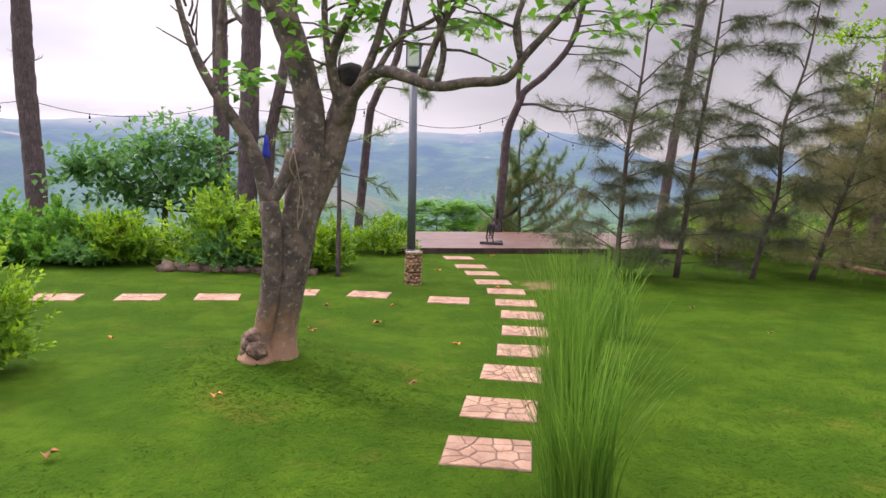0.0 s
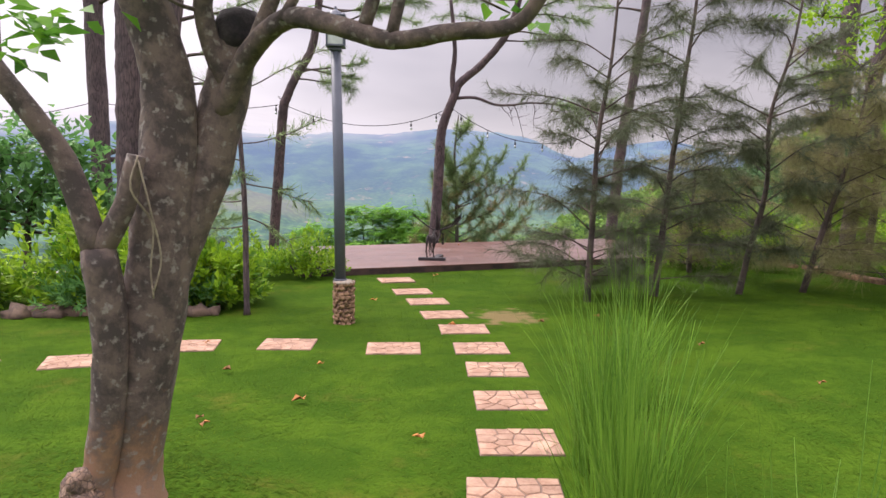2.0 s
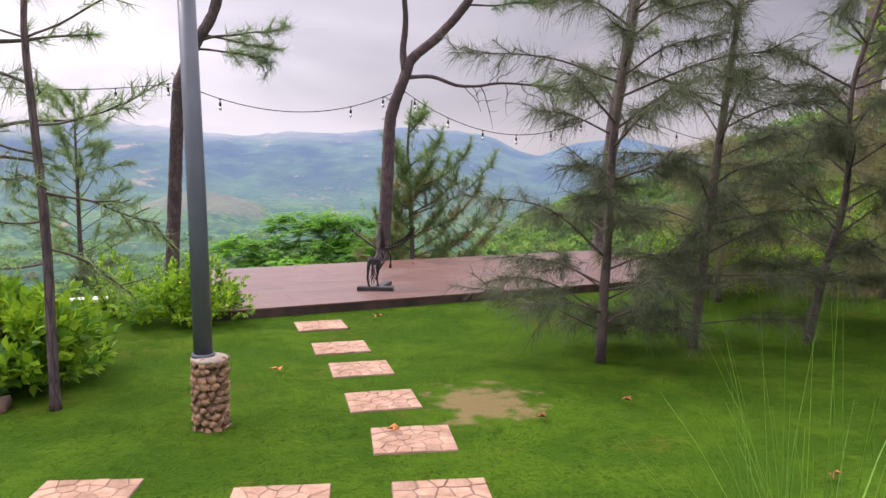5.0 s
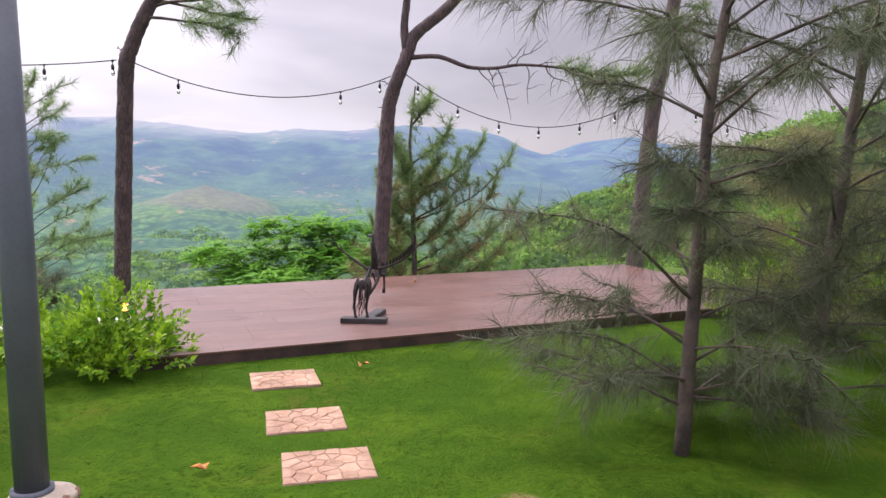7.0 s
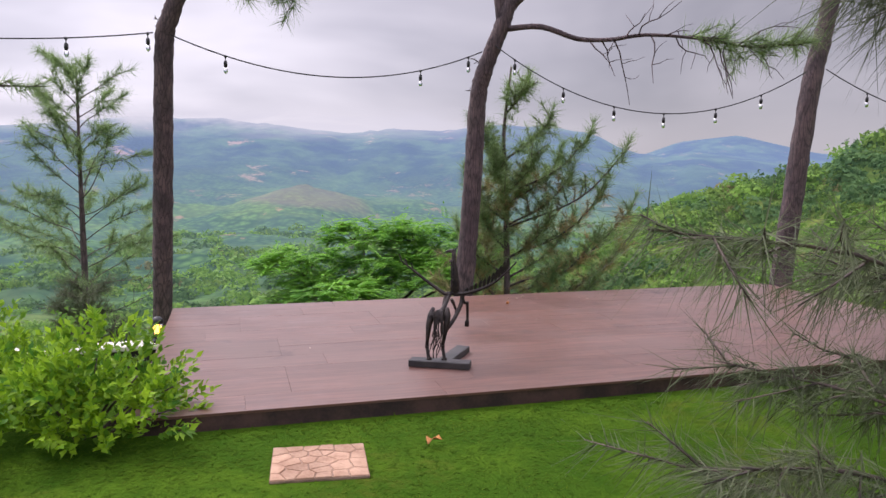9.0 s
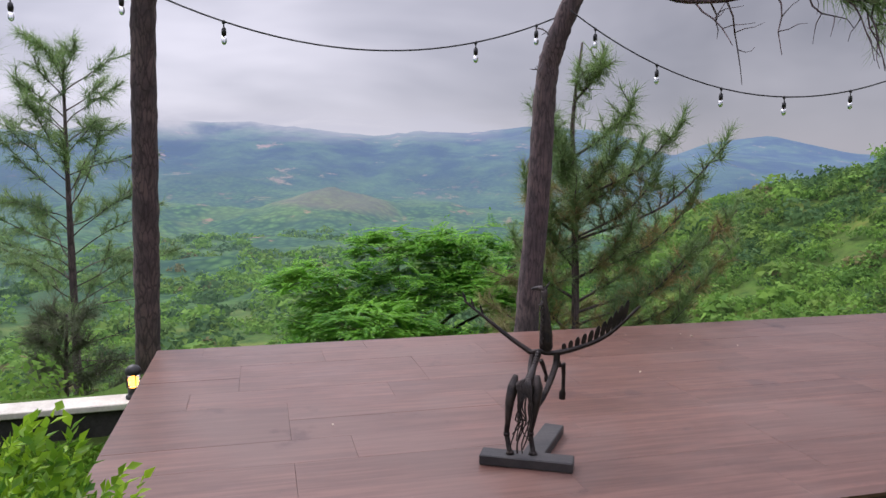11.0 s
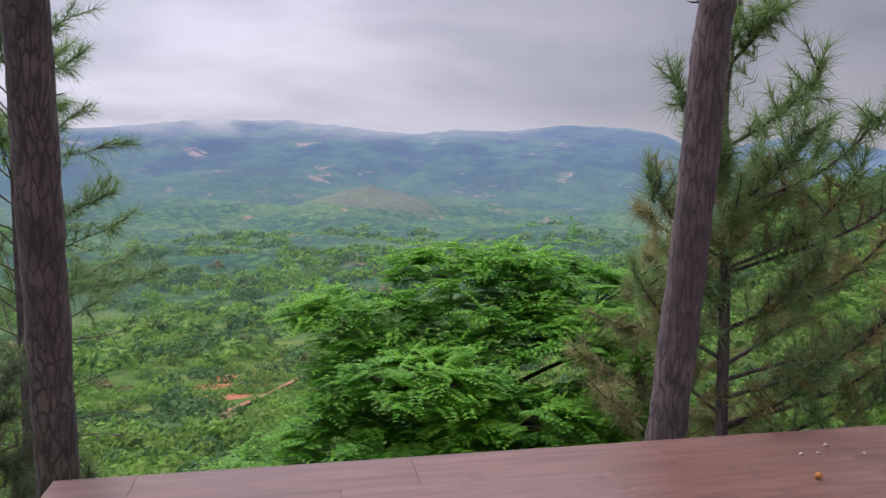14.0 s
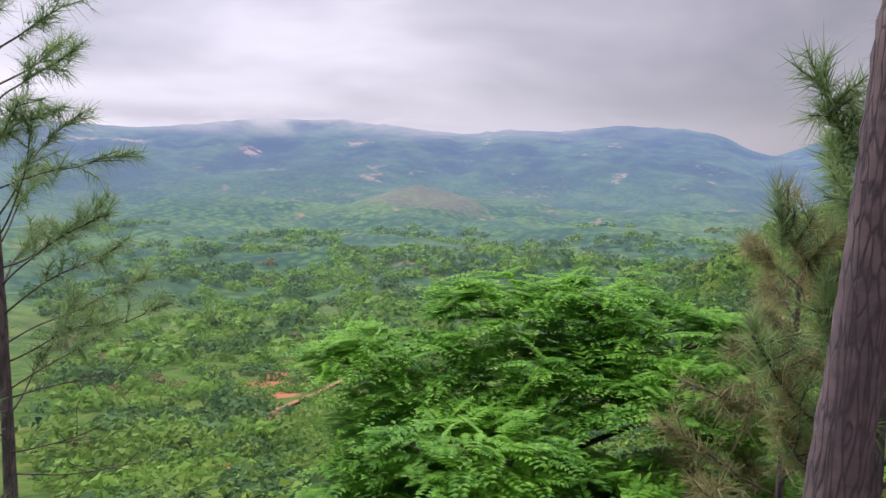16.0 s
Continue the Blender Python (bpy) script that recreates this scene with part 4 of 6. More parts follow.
    # wings: a long spar with separate leaf-shaped feathers
    for side, pts in ((1, [(0.115, 0.122, 0.475), (0.193, 0.115, 0.498), (0.28, 0.107, 0.532), (0.358, 0.10, 0.578), (0.43, 0.092, 0.645), (0.50, 0.085, 0.72)]),
                      (-1, [(-0.009, 0.12, 0.476), (-0.105, 0.14, 0.538), (-0.205, 0.16, 0.613), (-0.275, 0.175, 0.665), (-0.34, 0.19, 0.715)])):
        w = Shape()
        line = smooth_line(pts, 5)
        w.tube(line, taper(0.015, 0.006, len(line)) if side > 0 else taper(0.014, 0.004, len(line)), 8)
        for i in range(11 if side > 0 else 3):
            f = 0.07 + 0.68 * i / 10 if side > 0 else 0.7 + 0.13 * i
            p = along(line, f)
            way = (along(line, min(1.0, f + 0.06)) - along(line, max(0.0, f - 0.06))).normalized()
            swing = radians(72 - 42 * min(1.0, f * 1.25)) * side
            up = Matrix.Rotation(-swing, 3, "Y") @ way
            l = (0.035 + 0.085 * min(1.0, f * 1.4)) if side > 0 else 0.06
            flat = up.cross(Vector((0, 1, 0))).normalized() * (0.0105 if side > 0 else 0.005)
            thick = Vector((0, 0.003, 0))
            out = [(0.0, 0.5), (0.25, 0.95), (0.6, 1.1), (0.85, 0.8), (0.97, 0.3)]
            ring = [p + up * l * a - flat * b for a, b in out] + [p + up * l * a + flat * b for a, b in reversed(out)]
            c = len(ring)
            w.add([v - thick for v in ring] + [v + thick for v in ring], [tuple(range(c)), tuple(range(2 * c - 1, c - 1, -1))] + [(j, c + j, c + (j + 1) % c, (j + 1) % c) for j in range(c)])
        w.object("wing", [IRON], st, smooth=False)
    return st


make_sculpture()

# ---- low wall and bollard lamps ----


def make_wall():
    s = Shape()
    a, b = Vector((-1.55, 18.73, 0)), Vector((-10.0, 15.45, 0))
    d = (b - a).normalized()
    turn = math.degrees(math.atan2(d.y, d.x))
    mid, l = (a + b) / 2, (b - a).length
    s.box(pose(mid.x, mid.y, -0.37, 0, 0, turn), (l, 0.16, 0.5), 0, 0.004)
    wall = s.object("wall_garden", [WALL_DARK], smooth=False)
    s = Shape()
    s.box(pose(mid.x, mid.y, -0.102, 0, 0, turn), (l + 0.02, 0.24, 0.044), 0, 0.006)
    s.object("coping", [WHITE], wall, smooth=False)
    return tagged(wall, "low stained garden wall with cream coping", "wall", kind="structure")


make_wall()


def make_bollard(x, y, z):
    b = empty("bollard_lamp", (x, y, z))
    tagged(b, "small black bollard lamp glowing amber on wall coping", "lamp", "bollard lamps on the wall")
    s = Shape()
    s.lathe([(0.055, 0), (0.055, 0.02), (0.04, 0.025), (0.04, 0.075), (0.044, 0.08)], sides=18)
    s.lathe([(0.054, 0.17), (0.057, 0.185), (0.05, 0.21), (0.03, 0.23), (0.006, 0.238)], sides=18)
    for k in range(4):
        a = math.pi / 4 + k * math.pi / 2
        s.tube([(0.046 * math.cos(a), 0.046 * math.sin(a), 0.078), (0.046 * math.cos(a), 0.046 * math.sin(a), 0.172)], 0.0035, 6)
    s.object("housing", [BLACK], b)
    s = Shape()
    s.lathe([(0.016, 0.085), (0.023, 0.1), (0.023, 0.145), (0.01, 0.162)], sides=12)
    s.object("bulb", [AMBER], b)
    s = Shape()
    for i in range(5):
        z0 = 0.082 + i * 0.018
        s.lathe([(0.042, z0), (0.049, z0 + 0.008), (0.042, z0 + 0.016)], sides=18)
    g = s.object("ribbed_glass", [GLASS], b)
    g.visible_shadow = False
    return b


first = make_bollard(-1.694, 18.673, -0.08)
copy_thing(first, pose(-4.6, 17.545, -0.08))

# ---- trees ----


def tuft_branch(wood, leaf, line, rng, count, size, needles, droop, width=0.0034, spread=0.12, slot=0, cone=0.55, first_at=0.35):
    """Needle tufts and side twigs along a branch."""
    for i in range(count):
        f = first_at + (1 - first_at) * (i + rng.random()) / count
        p = along(line, f)
        q = along(line, min(1.0, f + 0.05))
        way = (q - p) if (q - p).length > 1e-4 else (line[-1] - line[-2])
        d = (way.normalized() + Vector((rng.gauss(0, 0.6), rng.gauss(0, 0.6), rng.gauss(0.1, 0.5)))).normalized()
        l = spread * (0.5 + rng.random())
        tw = twig(p, d, l, rng, 0.25, 3)
        wood.tube(tw[::3], [0.005, 0.003], 3)
        leaf.needles(tw[-1], tw[-1] - tw[-2], needles, size * rng.uniform(0.75, 1.2), width, rng, droop, slot, cone)
    leaf.needles(line[-1], Vector(line[-1]) - Vector(line[-2]), needles, size, width, rng, droop, slot, cone)


def make_pine(name, label, trunk, r0, r1, branches, seed, crown=None, leaf=NEEDLE, needles=55, size=0.2, group=""):
    """A pine with the trunk along the given line. branches: (fraction up the trunk, azimuth, rise, length, tufts)."""
    rng = random.Random(seed)
    root = empty(name, trunk[0])
    base = Vector(trunk[0])
    pts = [Vector(p) - base for p in trunk]
    wood, leaves = Shape(), Shape()
    line = smooth_line(pts, 12)
    radii = [r * (1 + 0.07 * noise.noise(Vector((i * 0.55, seed, 0)))) for i, r in enumerate(taper(r0, r1, len(line)))]
    radii[0] *= 1.25
    wood.tube(line, radii, 18, 0, 0.13, rng)
    twigs = Shape()
    for f, az, rise, length, tufts in branches:
        p = along(line, f)
        a = radians(az)
        way = Vector((math.sin(a), math.cos(a), rise))
        bl = smooth_line(twig(p, way, length, rng, 0.22, 5, 0.05), 3)
        twigs.tube(bl, taper(max(0.008, r1 * 0.35) if length > 0.8 else 0.009, 0.004, len(bl)), 6, 0, 0.1, rng)
        if tufts:
            tuft_branch(twigs, leaves, bl, rng, tufts, size, needles, 0.12, spread=0.16)
        else:
            for i in range(5):
                t = twig(along(bl, 0.3 + 0.14 * i), way + Vector((rng.gauss(0, .7), rng.gauss(0, .7), rng.gauss(0, .6))), length * 0.3, rng, 0.3, 3)
                twigs.tube(t, [0.005, 0.004, 0.003, 0.002], 4)
    wood.object("trunk", [BARK_PINE], root)
    if twigs.count:
        tagged(twigs.object("branches", [BARK_TWIG], root), kind="stuff")
    if leaves.count:
        leaves.object("needles", [leaf], root, smooth=False)
    return tagged(root, label, "tree", group)


def crown_branches(rng, count, lo, hi, length, tufts, shrink=0.6, rise=0.35):
    out = []
    for i in range(count):
        f = lo + (hi - lo) * (i + rng.random() * 0.6) / count
        k = 1 - shrink * (f - lo) / max(0.01, hi - lo)
        out.append((f, rng.uniform(0, 360), rise + rng.uniform(-0.2, 0.3), length * k * rng.uniform(0.7, 1.15), tufts))
    return out


# tall pines round the deck
make_pine("pine_tree", "tall slender pine with rough dark bark behind deck", [(-2.06, 19.64, -0.5), (-1.90, 19.37, 0.9), (-1.785, 19.18, 1.9), (-1.69, 19.03, 2.66), (-1.62, 19.0, 2.88), (-1.44, 18.97, 3.26), (-1.15, 18.95, 3.78), (-1.0, 18.9, 4.7), (-0.8, 18.9, 6.5)], 0.1, 0.06,
          [(0.47, 290, 0.5, 0.16, 0), (0.66, 95, 0.12, 2.6, 22), (0.72, 60, 0.15, 2.3, 18), (0.8, 250, 0.2, 1.8, 12), (0.76, 150, 0.2, 1.8, 14), (0.86, 30, 0.3, 1.8, 12), (0.95, 120, 0.4, 1.5, 12), (0.7, 110, 0.0, 2.0, 18), (0.53, 95, -0.12, 1.15, 16), (0.545, 100, 0.1, 1.3, 12), (0.56, 80, -0.05, 1.0, 12)], 31)
make_pine("pine_tree", "leaning slender pine with forked top behind deck", [(1.05, 20.58, -0.6), (1.14, 20.56, 0.5), (1.205, 20.53, 1.5), (1.245, 20.5, 2.3), (1.33, 20.45, 2.65), (1.5, 20.4, 3.08), (1.62, 20.4, 3.35), (2.08, 20.4, 3.75), (2.58, 20.3, 4.4), (2.85, 20.2, 5.4)], 0.115, 0.06,
          [(0.80, 90, 0.1, 1.2, 10), (0.85, 300, 0.3, 1.5, 10), (0.9, 180, 0.2, 1.6, 12), (0.95, 80, 0.3, 1.6, 14), (0.98, 350, 0.5, 1.4, 12), (0.5, 285, 0.6, 0.2, 0), (0.46, 270, 0.1, 0.14, 0), (0.83, 100, 0.05, 1.3, 14), (0.87, 80, 0.1, 1.5, 16), (0.9, 110, -0.1, 1.3, 14), (0.93, 270, 0.1, 1.3, 12)], 32)
make_pine("pine_tree", "tall straight pine at far corner of deck", [(4.94, 21.15, -0.9), (4.99, 21.15, 0.15), (5.09, 21.15, 1.35), (5.21, 21.15, 2.55), (5.38, 21.15, 3.52), (5.7, 21.1, 6.0)], 0.135, 0.09,
          [(0.7, 110, 0.1, 0.5, 5), (0.75, 100, 0.2, 1.0, 6), (0.85, 280, 0.2, 1.4, 8), (0.92, 60, 0.3, 1.6, 10)], 33)


def make_limb():
    """The long bare limb of the leaning pine, with needles towards its end."""
    rng = random.Random(77)
    root = bpy.data.objects["pine_tree.001"]
    base = root.location
    s, l = Shape(), Shape()
    line = limb(s, [Vector(p) - base for p in ((1.5, 20.4, 3.04), (1.91, 20.25, 3.04), (2.28, 20.2, 2.91), (2.64, 20.2, 2.9), (3.0, 20.2, 2.95), (3.53, 20.2, 2.92), (4.13, 20.2, 2.83), (4.66, 20.2, 2.86))], 0.035, 0.008, 8, rng=rng)
    for i in range(16):
        f = 0.3 + 0.65 * i / 16
        t = twig(along(line, f), (rng.uniform(-0.2, 1), rng.uniform(-0.5, 0.5), rng.uniform(-0.8, 0.6)), rng.uniform(0.3, 0.8), rng, 0.4, 5)
        s.tube(t, taper(0.009, 0.003, 6), 5)
        for k in range(2):
            s.tube(twig(t[2 + k], (rng.uniform(-0.2, 1), rng.uniform(-0.5, 0.5), rng.uniform(-0.8, 0.6)), 0.25, rng, 0.4, 3), taper(0.005, 0.002, 4), 4)
    tuft_branch(s, l, line[-11:], rng, 34, 0.22, 56, 0.03, spread=0.26, first_at=0.1)
    t = limb(s, [Vector(p) - base for p in ((1.5, 20.4, 3.08), (1.46, 20.4, 3.45), (1.5, 20.35, 4.0), (1.4, 20.3, 5.0))], 0.07, 0.035, 8, rng=rng)
    s.object("limb", [BARK_PINE], root)
    l.object("needles", [NEEDLE], root, smooth=False)


make_limb()

# pines at the far side of the lawn, past the hedge
make_pine("pine_tree", "thick grey pine trunk behind shrub hedge", [(-3.15, 15.3, -0.1), (-3.12, 15.3, 1.0), (-3.08, 15.3, 2.75), (-3.05, 15.3, 4.2), (-3.0, 15.3, 6)], 0.17, 0.14, [(0.62, 300, 0.4, 1.3, 8), (0.8, 90, 0.3, 1.5, 10), (0.75, 200, 0.3, 1.2, 8)], 34)
make_pine("pine_tree", "slender pine trunk behind shrub hedge", [(-2.86, 15.35, -0.1), (-2.8, 15.35, 1.1), (-2.73, 15.35, 2.1), (-2.5, 15.3, 3.2), (-2.3, 15.3, 5)], 0.10, 0.08, [(0.6, 110, 0.25, 1.6, 10), (0.7, 80, 0.2, 1.4, 10), (0.5, 120, -0.1, 1.0, 6), (0.55, 60, 0.05, 1.1, 6)], 35)
make_pine("pine_tree", "dark pine trunk at edge of valley", [(-4.33, 17.5, -0.3), (-4.34, 17.5, 1.7), (-4.38, 17.5, 4.6), (-4.4, 17.5, 6)], 0.16, 0.13, [(0.7, 100, 0.3, 1.0, 6), (0.33, 47, 0.24, 2.15, 9), (0.32, 52, 0.1, 1.7, 6)], 36)
make_pine("pine_tree", "tall bare pine trunk at edge of valley", [(-7.70, 17.0, -0.4), (-7.78, 17.0, 1.2), (-7.92, 17.0, 3.0), (-7.97, 17.0, 4.4), (-8.0, 17, 6)], 0.2, 0.16, [(0.56, 280, 0.9, 0.4, 0), (0.57, 80, 0.9, 0.35, 0), (0.9, 100, 0.3, 0.8, 4)], 37)
make_pine("pine_tree", "tall pine trunk beyond the planted trees", [(9.7, 21.0, -1.0), (9.8, 21.0, 2.0), (9.95, 21.0, 4.5), (10.1, 21, 7)], 0.22, 0.17, crown_branches(random.Random(4), 6, 0.5, 1.0, 2.0, 10), 38)
make_pine("pine_tree", "leaning pine trunk beyond the planted trees", [(8.3, 18.0, -0.3), (8.5, 18.0, 2.0), (8.85, 18.0, 4.5), (9.1, 18, 7)], 0.13, 0.1, crown_branches(random.Random(5), 6, 0.35, 1.0, 1.6, 10), 39)

# sapling with a flat forked top
make_pine("young_pine", "thin pine sapling with flat forked top on lawn", [(-1.22, 13.4, -0.02), (-1.22, 13.4, 1.14), (-1.25, 13.4, 1.79), (-1.28, 13.4, 2.44), (-1.24, 13.4, 3.0)], 0.034, 0.016,
          [(0.8, 285, 0.45, 1.1, 7), (0.8, 95, 0.45, 1.2, 8), (0.62, 100, 0.15, 0.9, 9), (0.56, 270, 0.1, 0.8, 9), (0.48, 80, -0.05, 0.8, 10), (0.42, 290, -0.1, 0.7, 10), (0.5, 180, 0.05, 0.6, 8), (0.36, 60, -0.15, 0.6, 8), (0.66, 330, 0.2, 0.7, 7), (0.33, 250, -0.2, 0.5, 6)], 41, leaf=NEEDLE, needles=22, size=0.15)


def young_branches(seed, count, lo, length, tufts):
    rng = random.Random(seed)
    out = []
    for i in range(count):
        f = lo + (0.99 - lo) * (i / count)
        out.append((f, i * 137.5 + rng.uniform(-25, 25), 0.35 + 0.5 * f + rng.uniform(-0.1, 0.15), length * (1.05 - 0.8 * f) * rng.uniform(0.8, 1.2), max(3, int(tufts * (1.15 - 0.6 * f)))))
    return out


make_pine("young_pine", "young pine with bushy green needles below deck", [(-4.37, 22.53, -2.8), (-4.365, 22.52, 0.0), (-4.35, 22.49, 1.3), (-4.33, 22.47, 2.85)], 0.06, 0.013, young_branches(51, 42, 0.42, 2.0, 11) + [(0.34, 70, 0.05, 1.0, 0), (0.3, 100, 0.1, 1.1, 0), (0.37, 110, 0.3, 1.2, 0), (0.4, 200, 0.1, 0.9, 0), (0.28, 280, 0.1, 1.0, 0), (0.45, 60, 0.2, 1.1, 0)], 42, needles=58, size=0.19)


def make_candle_pine():
    """A young pine whose long boughs sweep out and up into brushes of needles."""
    rng = random.Random(43)
    root = empty("young_pine", (1.70, 21.6, -1.8))
    base = Vector((1.70, 21.6, -1.8))
    wood, leaves, dry = Shape(), Shape(), Shape()
    trunk = limb(wood, [Vector(p) - base for p in ((1.70, 21.6, -1.8), (1.67, 21.6, 0.2), (1.63, 21.6, 1.4), (1.6, 21.6, 2.0), (1.68, 21.6, 2.8))], 0.05, 0.012, 9, rng=rng)
    ends = [(1.92, 21.6, 2.62), (2.22, 21.55, 2.2), (2.74, 21.6, 2.02), (3.2, 21.6, 1.82), (2.5, 21.5, 1.5), (2.95, 21.7, 1.3), (3.3, 21.6, 1.1), (2.85, 21.4, 0.75), (2.2, 21.3, 0.95), (1.25, 21.5, 2.1), (1.1, 21.6, 1.45), (1.3, 21.4, 1.0), (1.0, 21.5, 0.8), (3.1, 21.7, 0.45), (2.4, 21.9, 1.75), (2.0, 22.1, 1.6), (1.5, 22.1, 1.8), (2.6, 22.0, 0.9), (1.6, 21.2, 1.3), (2.0, 21.2, 1.75), (1.45, 21.3, 1.7), (3.4, 21.8, 0.8), (2.3, 21.3, 0.3), (1.2, 21.7, 0.3), (2.8, 21.5, 0.1)]
    for e in ends:
        p = Vector(e) - base
        side = Vector((p.x, p.y, 0)).length
        foot = Vector((0, 0, max(1.1, p.z - 0.3 - 0.5 * side)))
        foot.x, foot.y = along(trunk, min(0.98, foot.z / 4.6)).xy
        mid = foot.lerp(p, 0.6) + Vector((0, 0, -0.16 * side))
        bl = smooth_line([foot, mid, p], 6)
        wood.tube(bl, taper(0.016, 0.006, len(bl)), 6, 0, 0.1, rng)
        leaves.needles(p + Vector((0, 0, 0.12)), Vector((0.05, 0, 1)) + (p - mid).normalized() * 0.6, 150, 0.2, 0.0032, rng, 0.12, 0, 0.5, 1.7)
        for i in range(17):
            q = along(bl, 0.22 + 0.75 * i / 17)
            d = Vector((rng.gauss(0.1, 0.5), rng.gauss(0, 0.5), rng.uniform(0.2, 1.0))).normalized()
            t = twig(q, d, rng.uniform(0.1, 0.26), rng, 0.2, 3)
            wood.tube(t, taper(0.006, 0.004, 4), 4)
            (dry if rng.random() < 0.32 and q.z < 3.2 else leaves).needles(t[-1], t[-1] - t[-2], 74, 0.18, 0.0036, rng, 0.15, 0, 0.6, 1.4)
    for i in range(12):
        q = along(trunk, 0.62 + 0.38 * i / 12)
        leaves.needles(q, Vector((rng.gauss(0, 0.6), rng.gauss(0, 0.6), 1)), 70, 0.18, 0.003, rng, 0.1, 0, 0.6, 1.2)
    wood.object("trunk", [BARK_PINE], root)
    leaves.object("needles", [NEEDLE], root, smooth=False)
    tagged(dry.object("dry_needles", [NEEDLE_DRY], root, smooth=False), "browned needles")
    tagged(root, "young pine with upright green shoots behind deck", "tree")


make_candle_pine()
make_pine("young_pine", "small browning pine below deck edge", [(1.4, 22.3, -2.2), (1.4, 22.3, -0.4), (1.45, 22.3, 1.3)], 0.04, 0.012, young_branches(55, 26, 0.22, 1.15, 10), 46, leaf=NEEDLE_OLIVE, needles=60, size=0.2)
make_pine("young_pine", "small dark pine below garden wall", [(-3.6, 21.0, -2.2), (-3.6, 21.0, -0.8), (-3.55, 21.0, 0.02)], 0.04, 0.012, young_branches(56, 26, 0.25, 1.0, 10), 47, leaf=NEEDLE_DARK, needles=46, size=0.2)


# planted trees with drooping dark needles at the right of the lawn
def make_casuarina(label, trunk, seed, count, reach, low=0.12, needles=34, size=0.24, leaf=NEEDLE_DARK, waist=None, fill=10, skirt=0):
    """Boughs that rise and arch out, forked into thin twigs, each ending in a drooping brush of long needles."""
    rng = random.Random(seed)
    root = empty("casuarina_tree", trunk[0])
    base = Vector(trunk[0])
    wood, leaves = Shape(), Shape()
    line = smooth_line([Vector(p) - base for p in trunk], 6)
    wood.tube(line, taper(0.046, 0.012, len(line)), 9, 0, 0.18, rng)
    for i in range(count + skirt):
        f = low + (1 - low) * (i + rng.random()) / count if i < count else rng.uniform(0.03, 0.2)
        a = i * 2.4 + rng.uniform(-0.5, 0.5)
        k = reach * (0.6 + 0.5 * math.sin(math.pi * min(1, 0.25 + f * 0.7))) * rng.uniform(0.65, 1.15)
        p = along(line, f)
        if p.z > 2.3 and rng.random() < 0.4:
            continue
        if waist:
            # short boughs in the waist, long ones above and below it
            k *= 0.5 if waist[0] < p.z < waist[1] else 1.1
        out = Vector((math.sin(a), math.cos(a), 0))
        rise = rng.uniform(0.15, 0.5) if p.z > 0.8 else rng.uniform(-0.05, 0.4)
        mid = p + out * k * 0.5 + Vector((rng.gauss(0, 0.06), rng.gauss(0, 0.06), k * rise * 0.8))
        end = p + out * k + Vector((rng.gauss(0, 0.1), rng.gauss(0, 0.1), k * rise))
        if end.z < 0.12:
            end.z = 0.12
        bl = smooth_line([p, mid, end], 5)
        wood.tube(bl, taper(0.012, 0.004, len(bl)), 4, 0, 0.2, rng)
        for j in range(fill):
            g = 0.36 + 0.64 * (j + rng.random()) / fill
            q = along(bl, g)
            side = out.cross(Vector((0, 0, 1))) * (1 if j % 2 else -1)
            d = (out * rng.uniform(0.3, 1.0) + side * rng.uniform(0.2, 1.0) + Vector((0, 0, rng.uniform(-0.45, 0.6)))).normalized()
            l = rng.uniform(0.08, 0.3)
            tw = twig(q, d, l, rng, 0.22, 2, 0.1)
            wood.tube(tw, [0.005, 0.004, 0.0025], 3)
            leaves.needles(tw[-1], tw[-1] - tw[0], needles, size * rng.uniform(0.7, 1.2), 0.002, rng, 0.3, 0, 0.56, 1.5)
        leaves.needles(bl[-1], bl[-1] - bl[-3], needles, size, 0.002, rng, 0.3, 0, 0.5, 1.6)
    wood.object("trunk", [BARK_TWIG], root)
    leaves.object("needles", [leaf], root, smooth=False)
    return tagged(root, label, "tree", "planted trees beside the lawn")


make_casuarina("slender dark-needled tree with drooping tufts on lawn", [(2.74, 14.2, -0.02), (2.78, 14.2, 1.0), (2.82, 14.2, 2.0), (2.95, 14.2, 2.9), (3.05, 14.2, 4.2)], 61, 46, 0.92, 0.05, 68, 0.22, waist=(1.0, 1.6), skirt=5)
make_casuarina("leaning dark-needled tree with drooping tufts on lawn", [(3.72, 14.6, -0.02), (3.85, 14.6, 1.4), (3.98, 14.6, 2.6), (4.1, 14.6, 3.6), (4.2, 14.6, 5.0)], 62, 44, 0.95, 0.1, 70, skirt=8)
make_casuarina("crooked dark-needled tree with dense tufts on lawn", [(4.9, 14.75, -0.02), (5.02, 14.75, 0.6), (5.2, 14.75, 1.4), (5.2, 14.75, 2.3), (5.45, 14.75, 3.2), (5.6, 14.75, 4.2)], 63, 46, 1.0, 0.1, 84)
make_casuarina("leaning brownish-needled tree on lawn", [(5.85, 14.9, -0.02), (6.1, 14.9, 0.9), (6.35, 14.9, 1.7), (6.5, 14.9, 2.3), (6.6, 14.9, 3.1)], 64, 34, 0.95, 0.1, 60, 0.26, NEEDLE_OLIVE)
make_casuarina("dense needle-leaved tree beside garden edge", [(6.9, 14.6, -0.02), (7.0, 14.6, 0.8), (7.1, 14.6, 1.6), (7.2, 14.6, 2.5)], 65, 36, 1.1, 0.05, 60, 0.24, NEEDLE_OLIVE)
